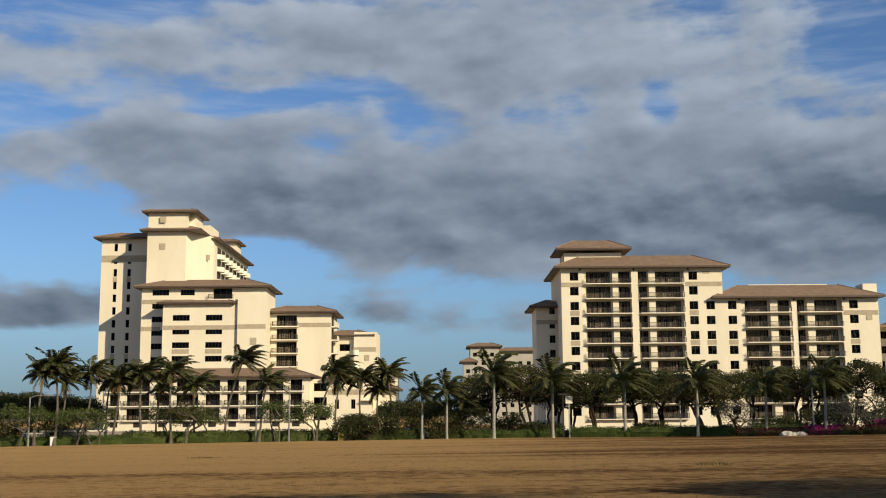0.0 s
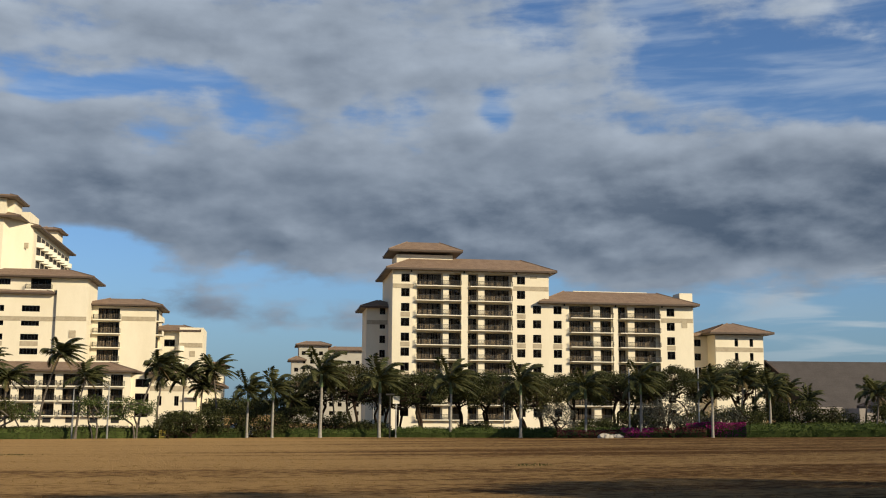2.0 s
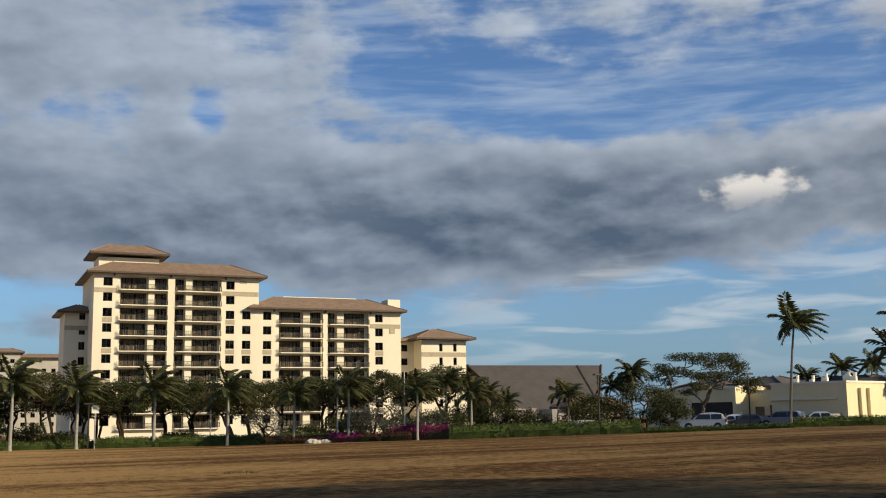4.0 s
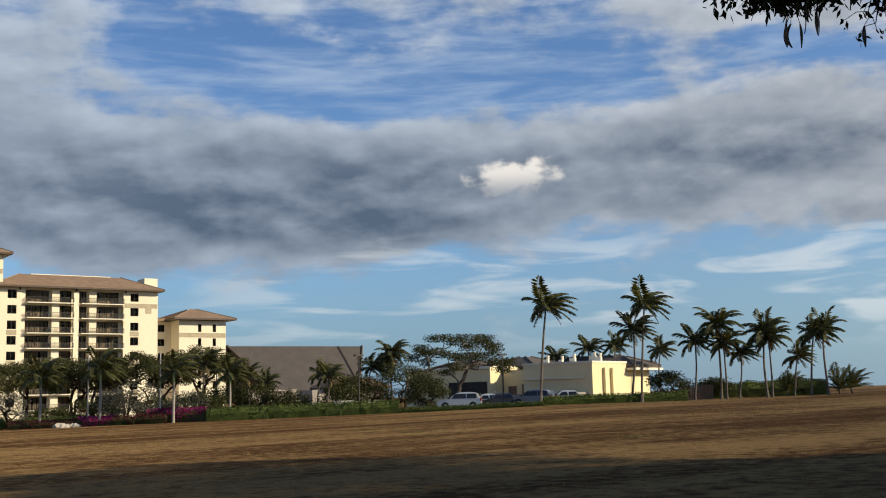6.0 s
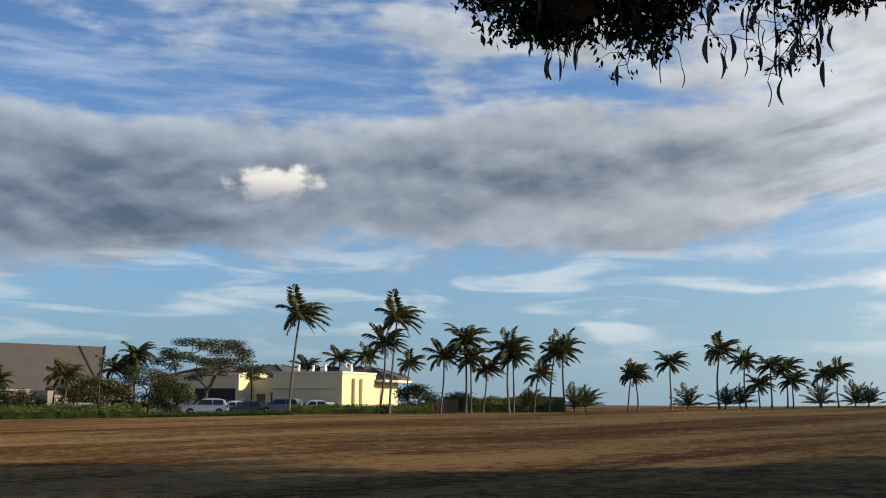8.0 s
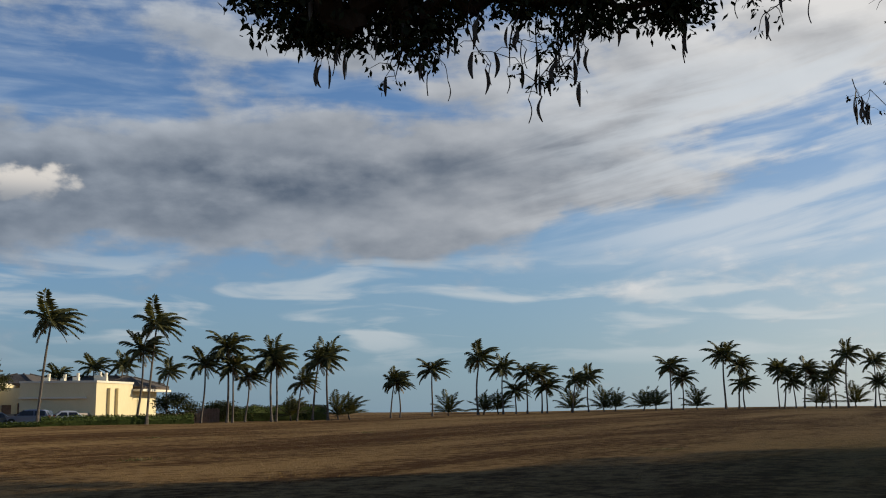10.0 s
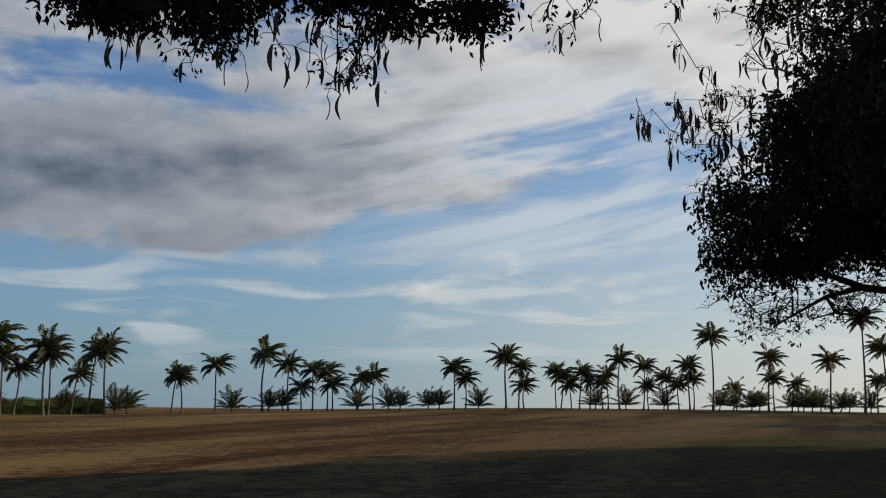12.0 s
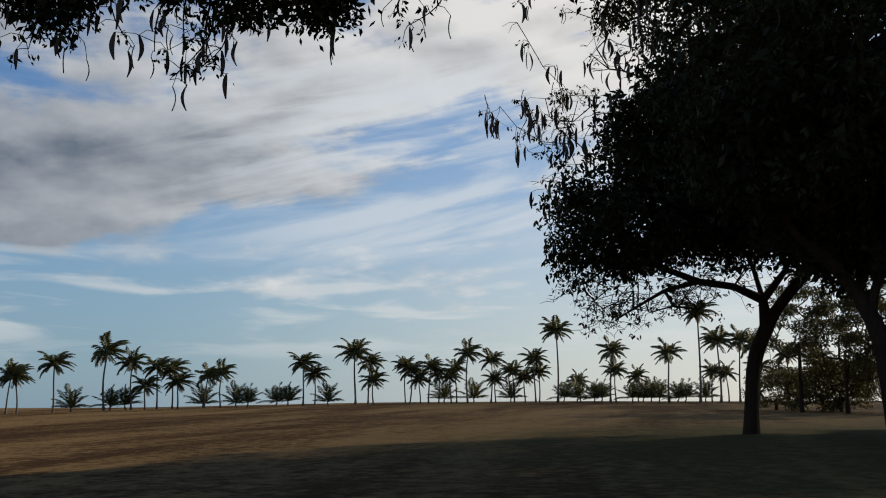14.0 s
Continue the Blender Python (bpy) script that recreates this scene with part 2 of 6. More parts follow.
COCO_BARK = material("brown_palm_bark", (0.06, 0.05, 0.038), (0.16, 0.13, 0.10), 0.4, 0.95, 0, 0.6, 8, stretch=(0.4, 0.4, 4))
SHAFT = material("green_crownshaft", (0.09, 0.14, 0.05), (0.14, 0.19, 0.08), 0.4, 0.5, 0, 0.1)
FROND = leafy("palm_frond", (0.022, 0.030, 0.010), (0.115, 0.110, 0.042), 0.22, 0.15)
DRYFROND = leafy("dry_frond", (0.12, 0.085, 0.04), (0.2, 0.15, 0.075), 0.2)
LEAF = leafy("tree_leaf", (0.020, 0.026, 0.009), (0.072, 0.073, 0.026), 0.16)
OLIVE = leafy("olive_leaf", (0.032, 0.035, 0.012), (0.09, 0.08, 0.03), 0.15)
BRIGHT = leafy("fresh_leaf", (0.035, 0.055, 0.014), (0.10, 0.12, 0.038), 0.2)
SILVER = leafy("silvery_leaf", (0.05, 0.053, 0.042), (0.12, 0.12, 0.097), 0.12)
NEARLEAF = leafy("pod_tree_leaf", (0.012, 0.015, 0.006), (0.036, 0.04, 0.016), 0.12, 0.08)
HEDGE = leafy("hedge_leaf", (0.03, 0.048, 0.012), (0.10, 0.125, 0.034), 0.15)
MAGENTA = leafy("magenta_bract", (0.16, 0.012, 0.07), (0.36, 0.03, 0.19), 0.3)
MAROON = leafy("maroon_leaf", (0.05, 0.012, 0.016), (0.12, 0.03, 0.035), 0.2)
BLOSSOM = leafy("white_blossom", (0.55, 0.52, 0.42), (0.75, 0.72, 0.62), 0.2)
POD = material("brown_pod", (0.03, 0.02, 0.012), (0.07, 0.048, 0.028), 0.1, 0.7, 0, 0.3)
STEEL = material("grey_steel", (0.30, 0.29, 0.27), (0.42, 0.41, 0.38), 0.5, 0.45, 0.6, 0.05)
WHITE = material("white_board", (0.72, 0.68, 0.60), (0.80, 0.77, 0.70), 0.8, 0.7, 0, 0.1)
YELLOW = material("yellow_paint", (0.5, 0.36, 0.04), (0.62, 0.46, 0.07), 0.4, 0.6, 0, 0.1)
WOODFENCE = material("weathered_fence", (0.15, 0.09, 0.06), (0.24, 0.15, 0.10), 0.4, 0.85, 0, 0.5)
TYRE = material("rubber", (0.012, 0.012, 0.012), (0.025, 0.025, 0.025), 0.2, 0.9, 0, 0.2)
RIM = material("alloy", (0.35, 0.35, 0.36), (0.5, 0.5, 0.5), 0.2, 0.35, 0.8, 0)
CARGLASS = material("tinted_car_glass", (0.008, 0.009, 0.01), (0.014, 0.015, 0.017), 0.5, 0.22, 0, 0)
REDLAMP = material("red_lamp_lens", (0.22, 0.015, 0.012), (0.30, 0.03, 0.02), 0.2, 0.25, 0, 0)
ROCK = material("pale_rock", (0.32, 0.28, 0.22), (0.5, 0.45, 0.37), 0.5, 0.9, 0, 0.9)


def paint(name, c):
    return material(name, tuple(v * 0.92 for v in c), c, 1.5, 0.32, 0.25, 0, coat=0.7)


def glass(name, tint):
    m = bpy.data.materials.new(name)
    m.use_nodes = True
    n = Nodes(m.node_tree)
    g1, tr, mx = n.add("ShaderNodeBsdfGlossy"), n.add("ShaderNodeBsdfTransparent"), n.add("ShaderNodeMixShader")
    g1.inputs["Roughness"].default_value = 0.06
    tr.inputs["Color"].default_value = (*tint, 1)
    fr = n.add("ShaderNodeFresnel")
    fr.inputs["IOR"].default_value = 1.18
    n.put(mx.inputs[0], fr.outputs[0])
    n.put(mx.inputs[1], tr.outputs[0])
    n.put(mx.inputs[2], g1.outputs[0])
    n.put(n.add("ShaderNodeOutputMaterial").inputs[0], mx.outputs[0])
    return m


GLASS = glass("window_glass", (0.66, 0.62, 0.56))


def dry_field():
    """Parched lawn: straw, bare soil and green patches, with a green shaded part under the trees."""
    m = bpy.data.materials.new("dry_grass_field")
    m.use_nodes = True
    n = Nodes(m.node_tree)
    pos = n.add("ShaderNodeTexCoord").outputs["Object"]
    wide = n.noise(n.vec("MULTIPLY", pos, (0.6, 1.0, 1)), 0.035, 4, 0.6, 0.4)
    mid = n.noise(pos, 0.25, 5, 0.6)
    turned = n.add("ShaderNodeMapping")
    n.put(turned.inputs["Vector"], pos)
    turned.inputs["Rotation"].default_value, turned.inputs["Scale"].default_value = (0, 0, 0.35), (0.014, 0.16, 1)
    swath = n.noise(turned.outputs[0], 1.0, 5, 0.6, 0.6)
    tuft = n.noise(pos, 2.4, 5, 0.7)
    blade = n.noise(pos, 14.0, 4, 0.75)
    straw = n.mix(blade, (0.15, 0.084, 0.033), (0.42, 0.275, 0.120))
    soil = n.mix(blade, (0.042, 0.020, 0.008), (0.115, 0.058, 0.021))
    east = n.add("ShaderNodeSeparateXYZ")
    n.put(east.inputs[0], pos)
    # barer soil to the east, also darkening the field in place of tree shade
    dry_and_shade = n.ramp(n.math("MULTIPLY_ADD", wide, 14.0, east.outputs[0]), 0.0, 26.0, 0.53, 0.39)
    dry = n.mix(n.ramp(n.math("ADD", n.math("ADD", n.math("MULTIPLY_ADD", swath, 0.95, n.math("MULTIPLY_ADD", wide, 0.4, n.math("SUBTRACT", dry_and_shade, 0.62))), n.math("MULTIPLY", mid, 0.3)), n.math("MULTIPLY", tuft, 0.9)), 0.90, 1.20), soil, straw)
    green = n.mix(blade, (0.05, 0.054, 0.017), (0.15, 0.14, 0.046))
    off = n.vec("SUBTRACT", pos, (34, -9, 0))
    near = n.ramp(n.math("ADD", n.vec("LENGTH", n.vec("MULTIPLY", off, (0.75, 1, 0))), n.math("MULTIPLY", mid, 14)), 13, 28, 0.7, 0.0)
    spots = n.ramp(n.math("ADD", n.math("MULTIPLY", mid, 0.7), n.math("MULTIPLY", tuft, 0.45)), 0.80, 0.92, 0.0, 0.14)
    col = n.mix(n.math("MAXIMUM", near, spots), dry, green)
    bsdf = n.add("ShaderNodeBsdfPrincipled")
    n.put(bsdf.inputs["Base Color"], col)
    bsdf.inputs["Roughness"].default_value, bsdf.inputs["Specular IOR Level"].default_value = 0.95, 0.03
    bsdf.inputs["Diffuse Roughness"].default_value = 1.0
    bp = n.add("ShaderNodeBump")
    bp.inputs["Strength"].default_value, bp.inputs["Distance"].default_value = 0.9, 0.12
    n.put(bp.inputs["Height"], n.math("ADD", n.math("MULTIPLY", tuft, 0.8), blade))
    n.put(bsdf.inputs["Normal"], bp.outputs[0])
    n.put(n.add("ShaderNodeOutputMaterial").inputs[0], bsdf.outputs[0])
    return m


# ---- geometry helpers ----
class Geo:
    """Collects vertices and faces of one mesh."""

    def __init__(self):
        self.v, self.f = [], []

    def quad(self, *p):
        i = len(self.v)
        self.v += [tuple(q) for q in p]
        self.f.append(tuple(range(i, i + len(p))))

    def box(self, x0, x1, y0, y1, z0, z1):
        i = len(self.v)
        self.v += [(x, y, z) for z in (z0, z1) for x, y in ((x0, y0), (x1, y0), (x1, y1), (x0, y1))]
        self.f += [tuple(i + k for k in q) for q in ((3, 2, 1, 0), (4, 5, 6, 7), (0, 1, 5, 4), (1, 2, 6, 5), (2, 3, 7, 6), (3, 0, 4, 7))]
        return self

    def tube(self, pts, radii, sides=6, cap=True):
        i, n = len(self.v), len(pts)
        up = Vector((0.31, 0.17, 0.93))
        for k, p in enumerate(pts):
            d = (Vector(pts[min(k + 1, n - 1)]) - Vector(pts[max(k - 1, 0)])).normalized()
            a = d.cross(up if abs(d.dot(up)) < 0.95 else Vector((1, 0, 0))).normalized()
            b = d.cross(a)
            for s in range(sides):
                w = 2 * math.pi * s / sides
                self.v.append(tuple(Vector(p) + (a * math.cos(w) + b * math.sin(w)) * radii[k]))
        for k in range(n - 1):
            for s in range(sides):
                t = (s + 1) % sides
                self.f.append((i + k * sides + s, i + k * sides + t, i + (k + 1) * sides + t, i + (k + 1) * sides + s))
        if cap:
            self.f.append(tuple(i + s for s in range(sides))[::-1])
            self.f.append(tuple(i + (n - 1) * sides + s for s in range(sides)))
        return self

    def leaf(self, p, d, side, length, width):
        """A small four-cornered leaf from p along d."""
        p, d, side = Vector(p), Vector(d), Vector(side)
        m = p + d * (length * 0.45)
        self.quad(p, m + side * width * 0.5, p + d * length, m - side * width * 0.5)

    def wall(self, x0, x1, y0, y1, z0, z1, holes=()):
        """A wall facing -y from y0 back to y1, with rectangular openings (x0, x1, z0, z1) right through it."""
        xs = sorted({x0, x1, *(min(max(h[k], x0), x1) for h in holes for k in (0, 1))})
        zs = sorted({z0, z1, *(min(max(h[k], z0), z1) for h in holes for k in (2, 3))})
        def solid(a, b):
            if not (0 <= a < len(xs) - 1 and 0 <= b < len(zs) - 1):
                return False
            x, z = (xs[a] + xs[a + 1]) / 2, (zs[b] + zs[b + 1]) / 2
            return not any(h[0] < x < h[1] and h[2] < z < h[3] for h in holes)
        for a in range(len(xs) - 1):
            for b in range(len(zs) - 1):
                if not solid(a, b):
                    continue
                xa, xb, za, zb = xs[a], xs[a + 1], zs[b], zs[b + 1]
                self.quad((xa, y0, za), (xb, y0, za), (xb, y0, zb), (xa, y0, zb))
                self.quad((xb, y1, za), (xa, y1, za), (xa, y1, zb), (xb, y1, zb))
                if not solid(a - 1, b):
                    self.quad((xa, y1, za), (xa, y0, za), (xa, y0, zb), (xa, y1, zb))
                if not solid(a + 1, b):
                    self.quad((xb, y0, za), (xb, y1, za), (xb, y1, zb), (xb, y0, zb))
                if not solid(a, b - 1):
                    self.quad((xa, y1, za), (xb, y1, za), (xb, y0, za), (xa, y0, za))
                if not solid(a, b + 1):
                    self.quad((xa, y0, zb), (xb, y0, zb), (xb, y1, zb), (xa, y1, zb))
        return self

    def mesh(self, name, mat, origin=(0, 0, 0)):
        me = bpy.data.meshes.new(name)
        o = origin
        me.from_pydata([(x - o[0], y - o[1], z - o[2]) for x, y, z in self.v], [], self.f)
        me.materials.append(mat)
        me.update()
        return me


def thing(name, loc, label, category, group="", turn=0.0):
    ob = new(name)
    ob.empty_display_size = 0.3
    ob.location, ob.rotation_euler = loc, (0, 0, radians(turn))
    return tagged(ob, label, category, group)


def part(name, geo, mat, parent, label="", origin=(0, 0, 0), at=(0, 0, 0), turn=0.0):
    """One mesh under a thing or part; geo may be a Geo or a ready mesh."""
    me = geo if isinstance(geo, bpy.types.Mesh) else geo.mesh(name, mat, origin)
    ob = new(name, me)
    ob.parent = parent
    ob.location, ob.rotation_euler = at, (0, 0, radians(turn))
    return tagged(ob, label)


def single(name, geo, mat, label, category, loc=(0, 0, 0), group="", kind=""):
    ob = new(name, geo if isinstance(geo, bpy.types.Mesh) else geo.mesh(name, mat))
    ob.location = loc
    return tagged(ob, label, category, group, kind)


# ---- ground ----
SLOPES = ((-60, -0.0092), (-22, -0.0092), (-10, -0.0082), (5, -0.0067), (13, -0.0057), (25, -0.0022), (31.5, -0.0002), (42.8, 0.0037), (54.6, 0.0050), (62.5, 0.0080),
          (75, 0.0118), (85, 0.0124), (95, 0.0113), (101, 0.011), (130, 0.004), (200, 0.0), (270, -0.008), (300, -0.0092))


def smooth(a, b, x):
    t = min(1.0, max(0.0, (x - a) / (b - a)))
    return t * t * (3 - 2 * t)


def ground_z(x, y):
    r = math.hypot(x, y)
    a = math.degrees(math.atan2(x, y))
    if a < -60:
        a += 360
    k = float(np.interp(a, [s[0] for s in SLOPES], [s[1] for s in SLOPES]))
    z = k * r
    z += 0.40 * math.exp(-((x - 33) ** 2 + (y + 6) ** 2) / 130.0)
    z += 0.05 * noise.noise((x * 0.06, y * 0.06, 0.3)) * smooth(4, 25, r)
    far = smooth(172, 240, r)
    return z * (1 - far) - 1.6 * far


def spot(azimuth, r, lift=0.0):
    x, y = r * math.sin(radians(azimuth)), r * math.cos(radians(azimuth))
    return Vector((x, y, ground_z(x, y) + lift))


def build_ground():
    gm = Geo()
    rings = [0.0] + [1.5 * 1.075 ** i for i in range(90)]
    rings = [r for r in rings if r < 900] + [1400, 2400, 4200]
    steps = 180
    for r in rings:
        for s in range(steps):
            a = 2 * math.pi * s / steps
            x, y = r * math.sin(a), r * math.cos(a)
            gm.v.append((x, y, ground_z(x, y)))
    for i in range(len(rings) - 1):
        for s in range(steps):
            t = (s + 1) % steps
            gm.f.append((i * steps + s, (i + 1) * steps + s, (i + 1) * steps + t, i * steps + t))
    me = gm.mesh("ground", dry_field())
    bm = bmesh.new()
    bm.from_mesh(me)
    bmesh.ops.remove_doubles(bm, verts=bm.verts, dist=0.001)
    bmesh.ops.recalc_face_normals(bm, faces=bm.faces)
    for f in bm.faces:
        f.smooth = True
        if f.normal.z < 0:
            f.normal_flip()
    bm.to_mesh(me)
    bm.free()
    tagged(new("ground", me), "dry straw-coloured grass field, greener under the trees", "ground", kind="structure")


build_ground()


# ---- hotel buildings ----
CACHE = {}


def window(parent, o, x, y, z, w, h, bars=2, label="", turn=0.0):
    """A dark framed window with its pane, centred on x, sill at z, face at y. Facing -y, or turned."""
    key = (round(w, 2), round(h, 2), bars)
    if key not in CACHE:
        pn, t = Geo(), 0.09
        cut = [-w / 2 + w * b / bars for b in range(bars + 1)]
        fr = Geo().wall(-w / 2, w / 2, 0, 0.1, 0, h, [(a + t / (2 if i else 1), b - t / (2 if i < bars - 1 else 1), t, h - t) for i, (a, b) in enumerate(zip(cut, cut[1:]))])
        pn.box(-w / 2 + t, w / 2 - t, 0.05, 0.06, t, h - t)
        CACHE[key] = fr.mesh("window_frame", BRONZE), pn.mesh("pane", GLASS)
    fr, pn = CACHE[key]
    ob = part("window", fr, None, parent, label, at=(x - o[0], y - o[1], z - o[2]), turn=turn)
    p = part("pane", pn, None, ob)
    p.visible_shadow = False
    return ob


def curtain(parent, o, x, y, z, w, h, rng):
    """Half-drawn pleated curtains behind a sliding door."""
    gm, c = Geo(), x - w / 2
    n = max(3, int(w / 0.16))
    gap = rng.randint(0, n)
    for i in range(n):
        if abs(i - gap) < rng.choice((0, 1, 2)) or rng.random() < 0.18:
            continue
        xa = c + w * i / n
        dy = 0.05 * math.sin(i * 1.9)
        gm.quad((xa, y + dy, z), (xa + w / n * 0.9, y - dy, z), (xa + w / n * 0.9, y - dy, z + h), (xa, y + dy, z + h))
    if gm.f:
        part("curtain", gm, CURTAIN, parent, "", o)


def railing(parent, o, x0, x1, y0, y1, z):
    """Dark metal balcony rail along the front and both ends."""
    key = ("rail", round(x1 - x0, 2), round(y1 - y0, 2))
    if key not in CACHE:
        gm, w, d = Geo(), x1 - x0, y1 - y0
        for h, t in ((1.0, 0.07), (0.12, 0.05)):
            gm.box(0, w, 0, 0.05, h, h + t).box(0, 0.05, 0.05, d, h, h + t).box(w - 0.05, w, 0.05, d, h, h + t)
        n = int(w / 0.17)
        for i in range(n + 1):
            c = w * i / n
            gm.box(c - 0.024, c + 0.024, 0.01, 0.038, 0.16, 1.0)
        for i in range(1, int(d / 0.17)):
            c = d * i / int(d / 0.17)
            gm.box(0.01, 0.038, c, c + 0.028, 0.16, 1.0).box(w - 0.038, w - 0.01, c, c + 0.028, 0.16, 1.0)
        CACHE[key] = gm.mesh("railing", BRONZE)
    return part("railing", CACHE[key], None, parent, "dark metal bar railing", at=(x0 - o[0], y0 - o[1], z - o[2]))


def hip_roof(parent, o, x0, x1, y0, y1, z, rise, over=1.8, name="roof", pitch=0.33, tile=None):
    """A low hipped tile roof with deep eaves, a dark fascia and a soffit coloured as if shaded."""
    a0, a1, b0, b1 = x0 - over, x1 + over, y0 - over, y1 + over
    run = min(rise / pitch, (a1 - a0) / 2 - 0.2, (b1 - b0) / 2 - 0.2)
    top = Geo()
    z1 = z + 0.3
    lo = [(a0, b0, z1), (a1, b0, z1), (a1, b1, z1), (a0, b1, z1)]
    hi = [(a0 + run, b0 + run, z1 + rise), (a1 - run, b0 + run, z1 + rise), (a1 - run, b1 - run, z1 + rise), (a0 + run, b1 - run, z1 + rise)]
    for i in range(4):
        j = (i + 1) % 4
        # rows of tiles as low steps
        rows = max(3, int(rise / 0.16))
        for k in range(rows):
            s, e = k / rows, (k + 1) / rows
            p = [Vector(lo[q]).lerp(Vector(hi[q]), s) for q in (i, j)]
            q2 = [Vector(lo[q]).lerp(Vector(hi[q]), e) for q in (i, j)]
            lift = Vector((0, 0, 0.05))
            top.quad(p[0] + lift, p[1] + lift, q2[1], q2[0])
            top.quad(p[0], p[1], p[1] + lift, p[0] + lift)
    top.quad(*hi)
    ob = part(name, top, tile or ROOF, parent, "brown tiled hip roof" if tile is None else "dark shingled hip roof", o)
    fa = Geo()
    for (xa, xb, ya, yb) in ((a0, a1, b0, b0 + 0.12), (a0, a1, b1 - 0.12, b1), (a0, a0 + 0.12, b0 + 0.12, b1 - 0.12), (a1 - 0.12, a1, b0 + 0.12, b1 - 0.12)):
        fa.box(xa, xb, ya, yb, z - 0.05, z1)
    part("fascia", fa, FASCIA, ob, "dark wooden fascia", o)
    # the shade under the eaves is put into the soffit's colour
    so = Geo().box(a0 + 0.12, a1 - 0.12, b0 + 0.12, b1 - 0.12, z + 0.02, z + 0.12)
    part("soffit", so, GREY_SHADE_WALL, ob, "", o)
    for i in range(4):  # hip ridges
        rg = Geo().tube([Vector(lo[i]) + Vector((0, 0, 0.05)), Vector(hi[i]) + Vector((0, 0, 0.06))], [0.12, 0.12], 5)
        part("ridge", rg, tile or ROOF, ob, "", o)
    return ob


def band(parent, o, x0, x1, y, z, h=0.9):
    """A carved frieze band with upright grooves, a little proud of the wall."""
    gm = Geo().box(x0, x1, y - 0.06, y - 0.003, z, z + 0.12).box(x0, x1, y - 0.06, y - 0.003, z + h - 0.12, z + h)
    n = max(1, int((x1 - x0) / 0.45))
    for i in range(n):
        c = x0 + (x1 - x0) * (i + 0.5) / n
        gm.box(c - 0.15, c + 0.15, y - 0.05, y - 0.003, z + 0.16, z + h - 0.16)
    gm.box(x0, x1, y - 0.03, y - 0.003, z + 0.12, z + h - 0.12)
    part("frieze", gm, BAND, parent, "carved tan frieze band", o)


FLOOR0, STOREY = 0.6, 3.04


def storey(i):
    return FLOOR0 + STOREY * i


def loggias(parent, o, bays, y, floors, rng, x0, x1, reach=0.9, deep=1.5):
    """Stacked recessed balconies: sliding doors, curtains, projecting slabs and rails."""
    for i in floors:
        z = storey(i)
        sl = Geo().box(x0 + 0.05, x1 - 0.05, y - reach, y + deep, z - 0.09, z + 0.1)
        ob = part("balcony", sl, SLAB, parent, "cream balcony slab", o)
        railing(ob, o, x0 + 0.1, x1 - 0.1, y - reach + 0.06, y - 0.05, z + 0.1)
        if rng.random() < 0.35:  # a chair or plant on the balcony
            cx = rng.uniform(x0 + 1, x1 - 1)
            ch = Geo().box(cx - 0.3, cx + 0.3, y + 0.2, y + 0.8, z + 0.45, z + 0.52).box(cx - 0.3, cx + 0.3, y + 0.75, y + 0.82, z + 0.5, z + 1.0)
            for dx in (-0.27, 0.23):
                for dy in (0.22, 0.74):
                    ch.box(cx + dx, cx + dx + 0.05, y + dy, y + dy + 0.05, z + 0.11, z + 0.45)
            part("balcony_chair", ch, BRONZE, ob, "", o)
        for xa, xb in bays:
            w = xb - xa
            window(parent, o, (xa + xb) / 2, y + deep - 0.14, z + 0.12, w, 2.5, 4 if w > 3 else 2)
            curtain(parent, o, (xa + xb) / 2, y + deep + 0.12, z + 0.15, w - 0.3, 2.35, rng)


